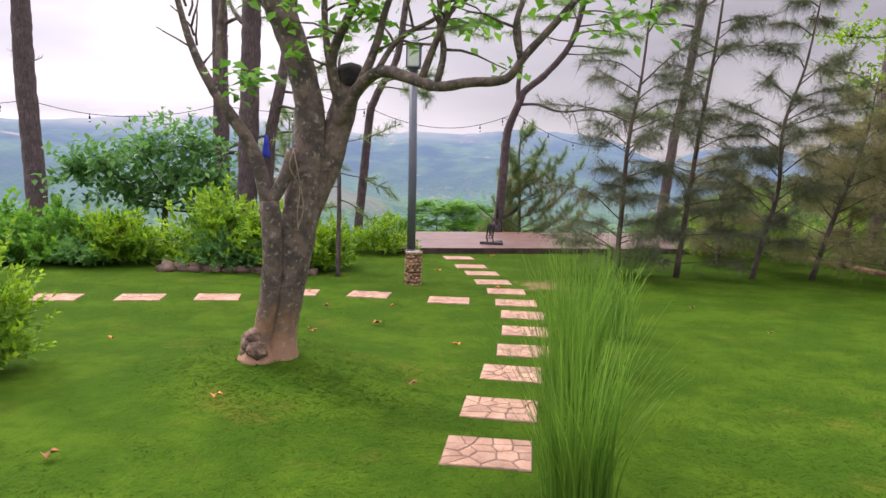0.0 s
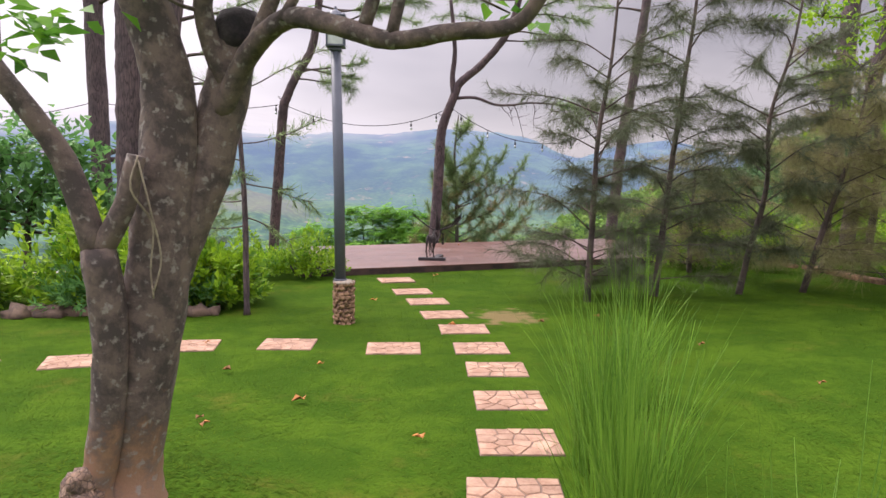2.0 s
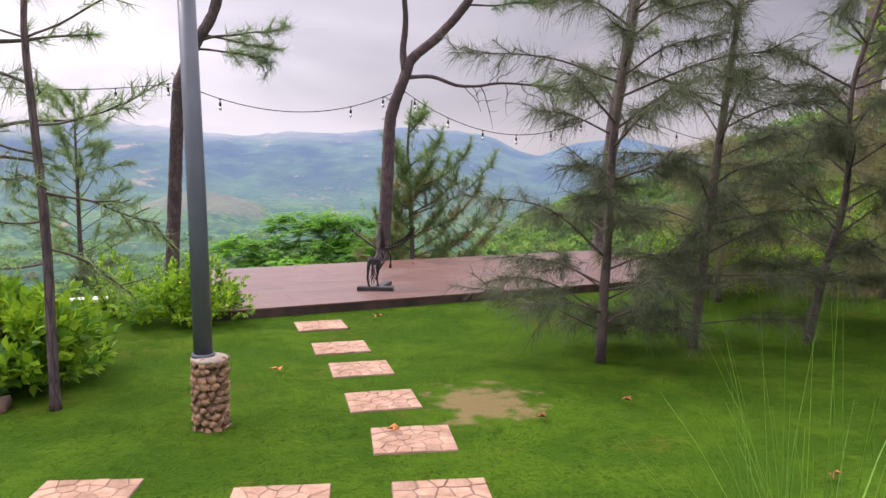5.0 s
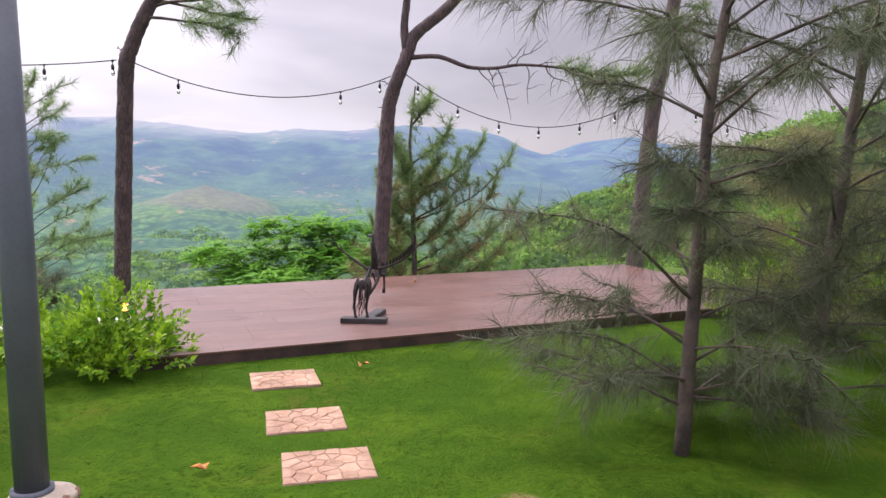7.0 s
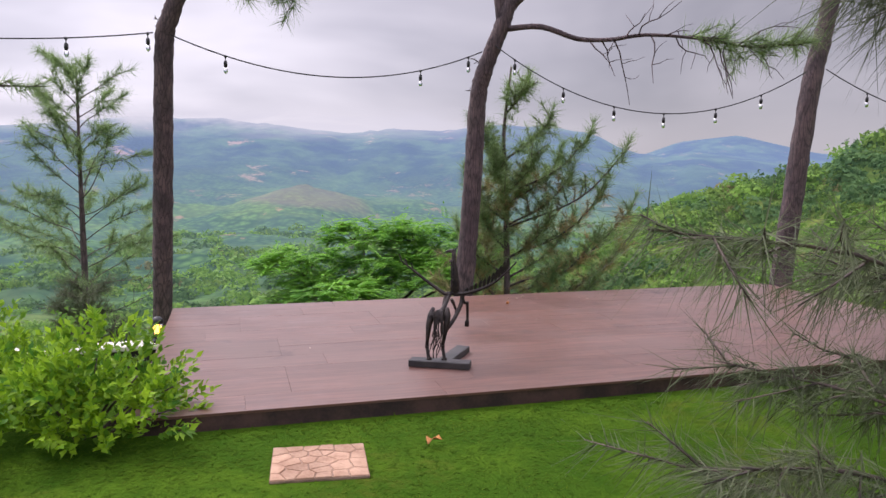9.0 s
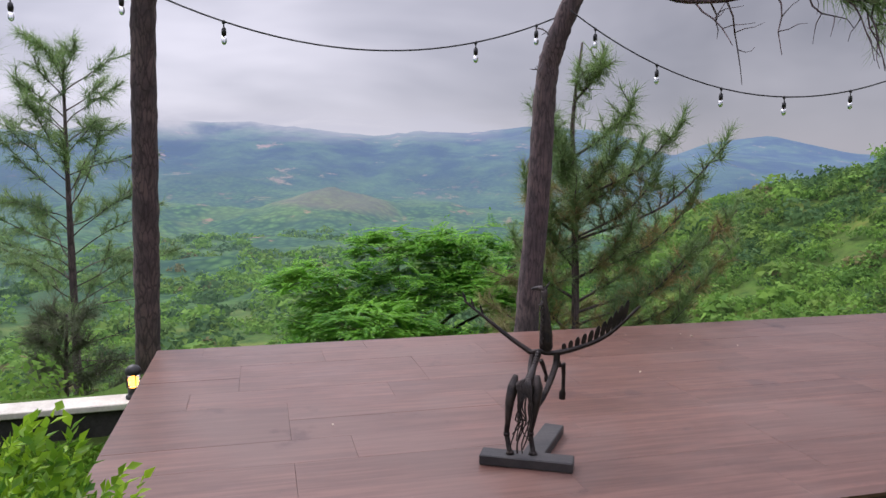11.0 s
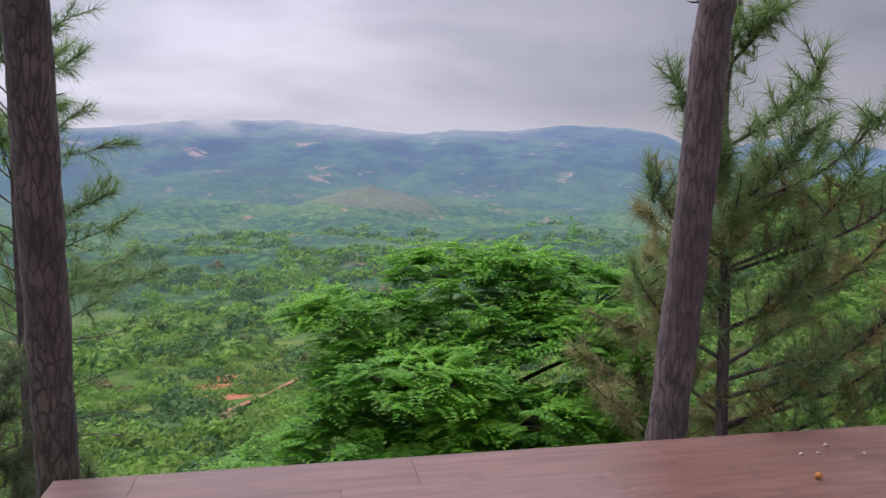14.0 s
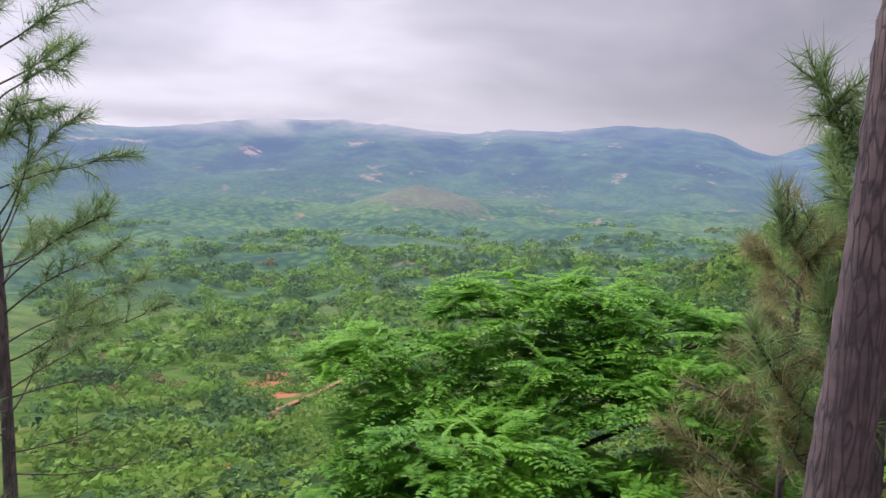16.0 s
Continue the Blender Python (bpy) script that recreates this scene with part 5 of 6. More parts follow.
make_casuarina("dense needle-leaved tree behind the lawn", [(7.2, 16.8, -0.1), (7.3, 16.8, 0.9), (7.4, 16.8, 1.8), (7.4, 16.8, 2.8)], 66, 36, 1.15, 0.03, 60, 0.28, NEEDLE_OLIVE)
make_casuarina("small needle-leaved tree behind the lawn", [(5.0, 16.7, -0.02), (5.0, 16.7, 0.9), (5.05, 16.7, 1.8)], 67, 30, 0.85, 0.05, 56, 0.24, NEEDLE_OLIVE)


# ---- big forked tree ----


def make_forked_tree():
    rng = random.Random(9)
    root = empty("forked_tree", (-0.9, 8.95, 0))
    tagged(root, "old forked tree with patchy grey-brown bark and sawn limb", "tree")
    base = root.location
    rel = lambda pts: [Vector(p) - base for p in pts]  # noqa: E731
    s = Shape()
    # main stem
    line = smooth_line(rel([(-0.84, 8.95, -0.05), (-0.82, 8.95, 0.15), (-0.77, 8.93, 0.5), (-0.66, 8.9, 1.06), (-0.58, 8.9, 1.7), (-0.6, 8.9, 2.05), (-0.72, 8.9, 2.45), (-0.86, 8.9, 2.85), (-0.95, 8.9, 3.6)]), 5)
    s.tube(line, [0.185 - 0.01 * i if i < 6 else 0.132 + 0.018 * math.sin((i - 6) * 0.22) - 0.0004 * (i - 6) for i in range(len(line))], 18, 0, 0.12, rng)
    # left stem, swollen foot
    line = smooth_line(rel([(-0.95, 8.82, -0.04), (-0.93, 8.82, 0.14), (-0.86, 8.8, 0.45), (-0.82, 8.76, 0.86), (-0.84, 8.72, 1.25)]), 5)
    s.tube(line, [0.17, 0.155, 0.13, 0.108, 0.092] + [0.078] * (len(line) - 6) + [0.07], 16, 0, 0.14, rng)
    limb(s, rel([(-0.84, 8.72, 1.2), (-0.96, 8.7, 1.62), (-1.16, 8.68, 1.92), (-1.31, 8.66, 2.16), (-1.43, 8.64, 2.44), (-1.55, 8.6, 2.9)]), 0.06, 0.018, 12, rng=rng)
    limb(s, rel([(-1.22, 8.68, 2.0), (-1.22, 8.7, 2.3), (-1.2, 8.72, 2.7), (-1.1, 8.7, 3.1)]), 0.035, 0.015, 8, rng=rng)
    limb(s, rel([(-0.84, 8.72, 1.22), (-0.72, 8.7, 1.42), (-0.66, 8.7, 1.64)]), 0.055, 0.04, 10, rng=rng)
    # right limb with the sawn end
    line = limb(s, rel([(-0.7, 8.92, 0.95), (-0.56, 8.95, 1.3), (-0.45, 8.98, 1.55), (-0.36, 9.0, 1.9), (-0.29, 9.0, 2.2)]), 0.125, 0.1, 14, rng=rng)
    # long arched branch that grows from it
    line = limb(s, rel([(-0.37, 8.95, 1.82), (-0.22, 8.85, 2.08), (-0.02, 8.72, 2.22), (0.2, 8.6, 2.17), (0.42, 8.5, 2.1), (0.66, 8.45, 2.13), (0.9, 8.4, 2.15), (1.02, 8.35, 2.3), (1.2, 8.3, 2.5), (1.5, 8.25, 2.85)]), 0.052, 0.022, 10, rng=rng)
    ups = [((-0.33, 8.95, 1.95), (-0.42, 8.9, 2.3), (-0.3, 8.85, 2.6), (-0.1, 8.8, 3.0), 0.05), ((-0.36, 9.0, 2.0), (-0.47, 9.0, 2.4), (-0.5, 9.0, 2.9), (-0.42, 9.0, 3.4), 0.035),
           ((-0.2, 8.85, 2.1), (-0.08, 8.85, 2.4), (0.0, 8.85, 2.7), (0.15, 8.8, 3.1), 0.04), ((0.3, 8.56, 2.14), (0.4, 8.5, 2.4), (0.5, 8.45, 2.6), (0.75, 8.4, 2.9), 0.03),
           ((0.42, 8.5, 2.12), (0.46, 8.5, 2.35), (0.42, 8.5, 2.6), (0.5, 8.5, 2.9), 0.028), ((1.0, 8.36, 2.26), (0.95, 8.3, 2.5), (1.05, 8.3, 2.8), (1.1, 8.3, 3.0), 0.025),
           ((-0.05, 8.7, 2.2), (0.1, 8.75, 2.45), (0.35, 8.75, 2.6), (0.6, 8.75, 2.75), 0.025), ((-0.66, 8.9, 2.35), (-0.85, 9.0, 2.6), (-1.05, 9.05, 2.9), (-1.2, 9.1, 3.3), 0.05)]
    tips = []
    for *pts, r in ups:
        l = limb(s, rel(pts), r, r * 0.5, 8, rng=rng)
        tips.append(l)
        for i in range(4):
            t = twig(along(l, 0.3 + 0.2 * i), (rng.uniform(-1, 1), rng.uniform(-0.6, 0.6), rng.uniform(0.1, 1)), rng.uniform(0.3, 0.6), rng, 0.35, 4)
            s.tube(t, taper(0.012, 0.004, 5), 5)
            tips.append(t)
    for i in range(8):
        t = twig(Vector((-1.31, 8.66, 2.16 + 0.07 * i)) - base + Vector((-0.02 * i, 0, 0)), (rng.uniform(-1, 0.5), rng.uniform(-0.5, 0.5), 1), rng.uniform(0.25, 0.5), rng, 0.3, 4)
        s.tube(t, taper(0.01, 0.004, 5), 5)
    s.object("trunk", [BARK_TREE], root)
    k = Shape()
    for x, y, z, r in ((-0.98, 8.78, 0.12, 0.085), (-1.01, 8.82, 0.04, 0.08), (-0.93, 8.72, 0.09, 0.075), (-0.96, 8.74, 0.19, 0.06), (-1.02, 8.79, 0.16, 0.05)):
        k.ball(Vector((x, y, z)) - base, (r, r * 0.9, r * 1.05), 0, 0.5, 3, 6.0)
    tagged(k.object("burl", [BURL], root), "dark knotted burl at the foot")
    c = Shape()
    c.lathe([(0.1, -0.07), (0.112, -0.02), (0.108, 0.05), (0.08, 0.1), (0.02, 0.12)], Vector((-0.285, 9.0, 2.2)) - base, 16)
    tagged(c.object("sawn_end", [CUT], root), "blackened sawn limb end")
    # large leaves in bunches
    lf = Shape()
    spots = [Vector(p) - base for p in ((-1.0, 8.5, 2.15), (-1.05, 8.5, 2.08), (-0.9, 8.5, 2.12), (1.45, 8.3, 2.75), (1.3, 8.3, 2.62), (1.6, 8.3, 2.85), (1.7, 8.3, 2.65), (1.55, 8.4, 2.5), (1.8, 8.4, 2.8), (-0.3, 8.7, 2.6), (-0.45, 8.8, 2.55), (-0.2, 8.8, 2.72), (0.55, 8.4, 2.75), (0.75, 8.4, 2.85), (0.35, 8.5, 2.8), (1.05, 8.3, 2.8), (1.0, 8.3, 2.9), (2.0, 8.3, 2.95), (1.9, 8.4, 2.6))]
    for p in spots + [t[-1] for t in tips]:
        for i in range(13):
            a = rng.uniform(0, 2 * math.pi)
            d = Vector((math.cos(a), math.sin(a), rng.uniform(-0.5, 0.4)))
            q = p + Vector((rng.gauss(0, 0.08), rng.gauss(0, 0.08), rng.gauss(0, 0.06)))
            lf.leaf(q, d + Vector((0, 0, -0.3)), (rng.gauss(0, 0.5), rng.gauss(0, 0.5), 1), rng.uniform(0.08, 0.13), rng.uniform(0.05, 0.085))
    lf.object("leaves", [LEAF_GREEN], root)
    r = Shape()
    r.tube(smooth_line(rel([(-0.64, 8.66, 1.64), (-0.66, 8.62, 1.5), (-0.61, 8.72, 1.35), (-0.63, 8.74, 1.15), (-0.62, 8.74, 1.02)]), 4), 0.0045, 6)
    r.tube(smooth_line(rel([(-0.64, 8.66, 1.62), (-0.6, 8.68, 1.4), (-0.58, 8.73, 1.2), (-0.62, 8.74, 1.05)]), 4), 0.0045, 6)
    tagged(r.object("rope", [ROPE], root), "frayed pale rope")
    root.location, root.scale = (-0.735, 8.438, 0.168), (0.89, 0.89, 0.89)


make_forked_tree()


def make_blue_cloth():
    s = Shape()
    rows, cols = 7, 4
    verts = []
    for i in range(rows):
        for j in range(cols):
            f = i / (rows - 1)
            w = 0.05 + 0.09 * f
            verts.append(((j / (cols - 1) - 0.5) * w + 0.02 * f, 0.03 * math.sin(j * 2.1 + i), 0.32 - 0.36 * f))
    faces = [(i * cols + j, i * cols + j + 1, (i + 1) * cols + j + 1, (i + 1) * cols + j) for i in range(rows - 1) for j in range(cols - 1)]
    s.add(verts, faces)
    ob = s.object("cloth", [BLUE])
    m = ob.modifiers.new("thick", "SOLIDIFY")
    m.thickness = 0.006
    ob.location = (-2.76, 15.1, 1.66)
    return tagged(ob, "bright blue cloth tied to pine trunk", "cloth")


make_blue_cloth()

# ---- shrubs ----


def make_shrub(label, x, y, z, size, seed, leaf, count, length, width, group="", name="shrub", lean=0.25, stems=16):
    """A shrub: many stems from the foot, with leafy shoots that make an uneven outline."""
    rng = random.Random(seed)
    root = empty(name, (x, y, z))
    wood, lf = Shape(), Shape()
    shoots = []
    for i in range(stems):
        a = rng.uniform(0, 2 * math.pi)
        k = rng.uniform(0.25, 1.0)
        p = Vector((math.cos(a) * k * size[0], math.sin(a) * k * size[1], size[2] * (1 - 0.5 * k * k) * rng.uniform(0.7, 1.05)))
        st = smooth_line([(p.x * 0.12, p.y * 0.12, 0), (p.x * 0.5, p.y * 0.5, p.z * 0.5), p], 4)
        wood.tube(st, taper(0.012, 0.004, len(st)), 5)
        shoots.append(st)
    for i in range(int(count * 1.15)):
        # shoots cover a lumpy dome
        a, h = rng.uniform(0, 2 * math.pi), rng.random()
        k = math.sqrt(max(0.0, 1 - h * h)) if rng.random() < 0.75 else math.sqrt(rng.random()) * math.sqrt(max(0.0, 1 - h * h))
        q = Vector((math.cos(a) * k, math.sin(a) * k, h))
        lump = 0.76 + 0.62 * noise.noise(q * 2.2 + Vector((seed, 0, 0))) + rng.uniform(-0.2, 0.1)
        p = Vector((q.x * size[0] * lump, q.y * size[1] * lump, 0.06 + q.z * size[2] * lump))
        d = (q + Vector((rng.gauss(0, lean), rng.gauss(0, lean), 0.5 + rng.gauss(0, lean)))).normalized()
        l = rng.uniform(0.1, 0.3) * (0.4 + 0.6 * size[2])
        tip = p + d * l
        for j in range(10):
            f = j / 9
            b = p.lerp(tip, f)
            side = 1 if j % 2 else -1
            w = d.cross(Vector((rng.gauss(0, 1), rng.gauss(0, 1), rng.gauss(0, 1)))).normalized()
            lf.leaf(b, w * 0.85 * side + d * (0.35 + f), (rng.gauss(0, 0.8), rng.gauss(-0.3, 0.8), 1), 0.9 * length * rng.uniform(0.7, 1.15), 0.95 * width * rng.uniform(0.8, 1.1))
    wood.object("stems", [BARK_TWIG], root)
    lf.object("leaves", [leaf], root)
    return tagged(root, label, "shrub", group)


HEDGE = "hedge shrubs beside the lawn"
make_shrub("low lime-green leafy shrub beside brown deck", -0.98, 15.95, 0.03, (0.62, 0.42, 0.5), 71, LEAF_LIME, 330, 0.07, 0.036)
make_shrub("leafy lime shrub beside garden wall", -1.75, 16.55, -0.2, (0.55, 0.42, 0.62), 72, LEAF_LIME, 270, 0.07, 0.036)
for i, (x, y, a, h, m) in enumerate(((-1.75, 14.0, 0.6, 0.62, LEAF_LIME), (-2.3, 13.9, 0.6, 0.75, LEAF_LIME), (-3.05, 13.95, 0.68, 1.0, LEAF_LIME), (-4.5, 13.7, 0.62, 0.68, LEAF_LIME), (-5.35, 13.6, 0.7, 0.68, LEAF_GREEN), (-6.2, 13.6, 0.7, 0.66, LEAF_GREEN), (-7.1, 13.5, 0.8, 0.7, LEAF_GREEN), (-8.1, 13.4, 0.9, 0.75, LEAF_GREEN))):
    make_shrub("dense yellow-green hedge shrub behind lawn rocks" if x > -4 else "leafy green hedge shrub at edge of lawn", x, y, 0.0, (a, 0.52, h), 80 + i, m, 240, 0.125, 0.06, HEDGE)
for i, (x, y, a, h) in enumerate(((-2.1, 13.45, 0.5, 0.45), (-2.9, 13.4, 0.5, 0.45), (-4.9, 13.2, 0.5, 0.36), (-5.9, 13.1, 0.55, 0.36))):
    make_shrub("dark-leaved low shrub under the hedge", x, y + 0.25, 0.0, (a, 0.4, h), 95 + i, LEAF_DARK, 230, 0.10, 0.035, HEDGE)
make_shrub("yellow-tipped leafy shrub on lawn", -2.78, 8.15, 0.0, (0.48, 0.42, 0.82), 101, LEAF_LIME, 330, 0.07, 0.035)
make_shrub("leafy lime shrub behind planted trees", 5.3, 17.6, 0.0, (0.8, 0.6, 0.95), 103, LEAF_LIME, 300, 0.085, 0.036)
make_shrub("leafy green shrub behind planted trees", 6.4, 18.2, 0.0, (0.9, 0.7, 1.1), 104, LEAF_LIME, 300, 0.085, 0.036)
for i, (x, y, z, a, h) in enumerate(((9.5, 16.5, -0.2, 1.3, 1.5), (9.0, 14.0, 0.0, 1.1, 1.7), (8.9, 19.5, -1.0, 1.6, 2.2), (11.0, 20.5, -1.0, 1.8, 3.0))):
    make_shrub("tall leafy green shrub at garden edge", x, y, z, (a, a * 0.8, h), 105 + i, LEAF_LIME, 480, 0.14, 0.07, name="large_shrub")


def make_leafy_tree(label, trunk, lobes, seed, leaf, sprays, length, width, name="leafy_tree"):
    """A broad-leaved tree: trunk, boughs to each lobe of the crown, and sprays of single leaves with gaps."""
    rng = random.Random(seed)
    root = empty(name, trunk[0])
    base = Vector(trunk[0])
    wood, lf = Shape(), Shape()
    line = limb(wood, [Vector(p) - base for p in trunk], 0.07, 0.03, 9, rng=rng)
    for cx, cy, cz, size in lobes:
        c = Vector((cx, cy, cz)) - base
        foot = along(line, rng.uniform(0.55, 1.0))
        bl = smooth_line([foot, foot.lerp(c, 0.55) + Vector((0, 0, -0.1)), c], 4)
        wood.tube(bl, taper(0.025, 0.008, len(bl)), 6)
        for i in range(sprays):
            v = Vector((rng.gauss(0, 1), rng.gauss(0, 1), rng.gauss(0.2, 1))).normalized() * size * rng.uniform(0.4, 1.1)
            v.z *= 0.65
            p = c + v
            if i % 3 == 0:
                wood.tube([c, c.lerp(p, 0.5) + Vector((0, 0, 0.04)), p], [0.007, 0.005, 0.003], 4)
            d = (v.normalized() + Vector((rng.gauss(0, 0.4), rng.gauss(0, 0.4), rng.gauss(0, 0.3)))).normalized()
            for j in range(8):
                w = d.cross(Vector((rng.gauss(0, 1), rng.gauss(0, 1), rng.gauss(0, 1)))).normalized()
                lf.leaf(p + d * 0.05 * j * (1 if j % 2 else -1), w + d * 0.6, (0, 0, 1), length * rng.uniform(0.7, 1.2), width * rng.uniform(0.8, 1.2))
    wood.object("trunk", [BARK_TWIG], root)
    lf.object("leaves", [leaf], root)
    return tagged(root, label, "tree")


make_leafy_tree("slender tree with sparse lime-green leaves past the lawn", [(8.2, 17.2, -0.1), (8.3, 17.2, 1.5), (8.2, 17.2, 3.0), (8.4, 17.2, 4.4)],
                [(7.6, 17.2, 3.3, 0.55), (8.3, 17.0, 4.0, 0.6), (7.9, 17.4, 2.7, 0.5), (8.9, 17.2, 3.4, 0.6), (7.2, 17.2, 4.1, 0.5), (8.7, 17.1, 4.7, 0.6), (8.9, 17.3, 2.3, 0.5)], 301, LEAF_LIME, 26, 0.13, 0.075)
make_leafy_tree("broad-leaved tree with green crown behind hedge", [(-4.9, 16.2, -0.3), (-4.9, 16.2, 0.6), (-4.8, 16.2, 1.2)],
                [(-5.9, 16.1, 1.35, 0.55), (-5.2, 16.0, 1.7, 0.6), (-4.4, 16.0, 1.75, 0.6), (-4.0, 16.1, 1.25, 0.55), (-5.6, 16.3, 0.9, 0.6), (-4.7, 16.0, 1.2, 0.65), (-6.5, 16.2, 1.3, 0.4), (-3.9, 16.2, 0.8, 0.5)], 302, LEAF_DARK, 46, 0.17, 0.1)

# ---- rocks at the hedge's foot, kerb ----
rock_rng = random.Random(3)
for i in range(13):
    s = Shape()
    k = rock_rng.uniform(0.07, 0.15)
    s.ball((0, 0, 0), (k * rock_rng.uniform(1.0, 1.6), k, k * 0.75), 0, 0.7, 2, i * 2.3)
    ob = s.object("rock", [ROCK])
    f = i / 12
    ob.location = (-1.6 - 2.0 * f, 13.45 - 0.12 * f + rock_rng.uniform(-0.06, 0.06), 0.02)
    tagged(ob, "weathered brown garden rock at edge of lawn", "rock", "rocks edging the hedge")
for i in range(14):
    s = Shape()
    s.box(pose(0, 0, 0.0), (0.34, 0.12, 0.12), 0, 0.02)
    ob = s.object("kerb_stone", [RUBBLE], smooth=False)
    ob.matrix_world = pose(7.0 + 0.1 * i + 0.12 * math.sin(i), 17.4 - 0.34 * i, 0.02, 0, 0, 100 + 6 * math.sin(i * 1.7))
    tagged(ob, "rough brown kerb stone at edge of lawn", "kerb stone", "kerb stones beside the lawn")

# ---- spreading tree below the deck ----


def make_spreading_tree():
    """A broad crown of layered feathery sprays."""
    rng = random.Random(15)
    root = empty("spreading_tree", (-0.45, 24.0, height(-0.45, 24.0) - 0.1))
    tagged(root, "spreading tree with bright feathery leaf sprays below deck", "tree")
    base = root.location
    wood, lf = Shape(), Shape()
    top = Vector((0.0, 24.0, 0.2)) - base
    trunk = limb(wood, [(0, 0, 0), (0.1, 0, top.z * 0.4), (0.0, 0.1, top.z * 0.75)], 0.11, 0.06, 10, rng=rng)
    lobes = [(-1.45, 23.7, -0.2, 0.8), (-0.55, 24.2, 0.28, 0.8), (0.25, 24.3, 0.28, 0.8), (1.0, 24.0, 0.1, 0.75), (-1.0, 23.5, -0.5, 0.8), (0.55, 23.5, -0.25, 0.8), (-0.2, 23.7, -0.2, 0.8),
             (-1.2, 23.3, -0.75, 0.75), (1.15, 23.3, -0.15, 0.65), (-0.15, 23.2, -0.95, 0.85), (1.2, 23.2, -0.9, 0.75), (1.3, 22.8, -1.6, 0.8),
             (-0.55, 22.5, -0.42, 0.6), (0.2, 22.5, -0.72, 0.6), (0.7, 22.6, -0.95, 0.6), (-0.25, 22.2, -1.15, 0.75), (0.45, 22.2, -1.4, 0.75), (-1.2, 22.6, -1.2, 0.8), (-1.9, 22.8, -1.5, 0.75),
             (-1.5, 22.3, -1.75, 0.8), (-2.2, 22.4, -2.1, 0.85), (-0.8, 22.0, -2.0, 0.85), (0.2, 21.8, -2.3, 0.8)]
    for cx, cy, cz, size in lobes:
        c = Vector((cx, cy, cz)) - base
        st = smooth_line([along(trunk, 0.6), trunk[-1].lerp(c, 0.6) + Vector((0, 0, -0.25)), c], 4)
        wood.tube(st, taper(0.035, 0.01, len(st)), 6)
        for i in range(48):
            a, h = rng.uniform(0, 2 * math.pi), rng.uniform(-0.15, 1.0)
            k = math.sqrt(max(0.0, 1 - h * h)) * rng.uniform(0.55, 1.1)
            out = Vector((math.cos(a), math.sin(a), 0.0))
            p = c + Vector((out.x * k * size, out.y * k * size * 0.85, h * size * 0.42 + rng.gauss(0, 0.04)))
            if i % 4 == 0:
                wood.tube([c, c.lerp(p, 0.6) + Vector((0, 0, -0.05)), p], [0.01, 0.006, 0.003], 4)
            for j in range(5):
                b = rng.uniform(0, 2 * math.pi)
                d = (out * 0.9 + Vector((math.cos(b), math.sin(b), rng.uniform(-0.1, 0.35)))).normalized()
                l = rng.uniform(0.18, 0.36)
                q = p + Vector((rng.gauss(0, 0.06), rng.gauss(0, 0.06), rng.gauss(0, 0.04)))
                side = d.cross(Vector((0, 0, 1))).normalized()
                for m in range(7):
                    f = (m + 0.6) / 7
                    e = q + d * l * f + Vector((0, 0, -0.2 * l * f * f))
                    w = 0.1 * (1.1 - 0.5 * f)
                    for sg in (-1, 1):
                        lf.leaf(e, side * sg + d * 0.6, (0, 0, 1), w, w * 0.5)
                lf.leaf(q + d * l, d, (0, 0, 1), 0.07, 0.035)
    wood.object("trunk", [BARK_TWIG], root)
    lf.object("leaves", [LEAF_GREEN], root)


make_spreading_tree()

# ---- string lights ----


def make_string(label, a, b, sag, spots):
    """One swag of cable with hanging bulbs. spots: fractions of the span that carry a bulb."""
    A, B = Vector(a), Vector(b)
    root = empty("string_light", a)
    line = [A.lerp(B, i / 24) - A + Vector((0, 0, -4 * sag * (i / 24) * (1 - i / 24))) for i in range(25)]
    s = Shape()
    s.tube(line, 0.0065, 6)
    s.object("cable", [CABLE], root)
    for f in spots:
        p = A.lerp(B, f) - A + Vector((0, 0, -4 * sag * f * (1 - f)))
        h = Shape()
        h.lathe([(0.006, 0.01), (0.013, 0.0), (0.013, -0.012), (0.005, -0.02), (0.005, -0.04), (0.016, -0.05), (0.019, -0.075), (0.016, -0.1)], p, 10)
        h.object("socket", [BLACK], root)
        g = Shape()
        g.lathe([(0.012, -0.1), (0.02, -0.12), (0.021, -0.14), (0.014, -0.158), (0.004, -0.165)], p, 10)
        g.object("bulb", [GLASS], root)
    return tagged(root, label, "string lights", "swags of string lights")


SWAG = "black cable of hanging clear bulbs strung between pines"
make_string(SWAG, (-1.67, 18.95, 2.75), (1.28, 20.28, 2.78), 0.34, (0.17, 0.78, 0.95))
make_string(SWAG, (1.42, 20.3, 2.85), (5.08, 21.0, 2.68), 0.6, (0.06, 0.21, 0.37, 0.53, 0.70, 0.85))
make_string(SWAG, (5.3, 21.0, 2.71), (9.75, 20.9, 2.9), 0.75, (0.11, 0.22, 0.36, 0.5, 0.66, 0.82))
make_string(SWAG, (-4.25, 17.55, 2.6), (-1.77, 18.97, 2.74), 0.1, (0.1, 0.45, 0.75, 0.985))
make_string(SWAG, (-7.75, 17.0, 2.55), (-4.45, 17.45, 2.6), 0.24, (0.3, 0.52, 0.75))
make_string(SWAG, (-12.0, 15.5, 2.8), (-8.0, 16.95, 2.55), 0.25, (0.3, 0.6, 0.92))

# ---- tall grass clumps ----


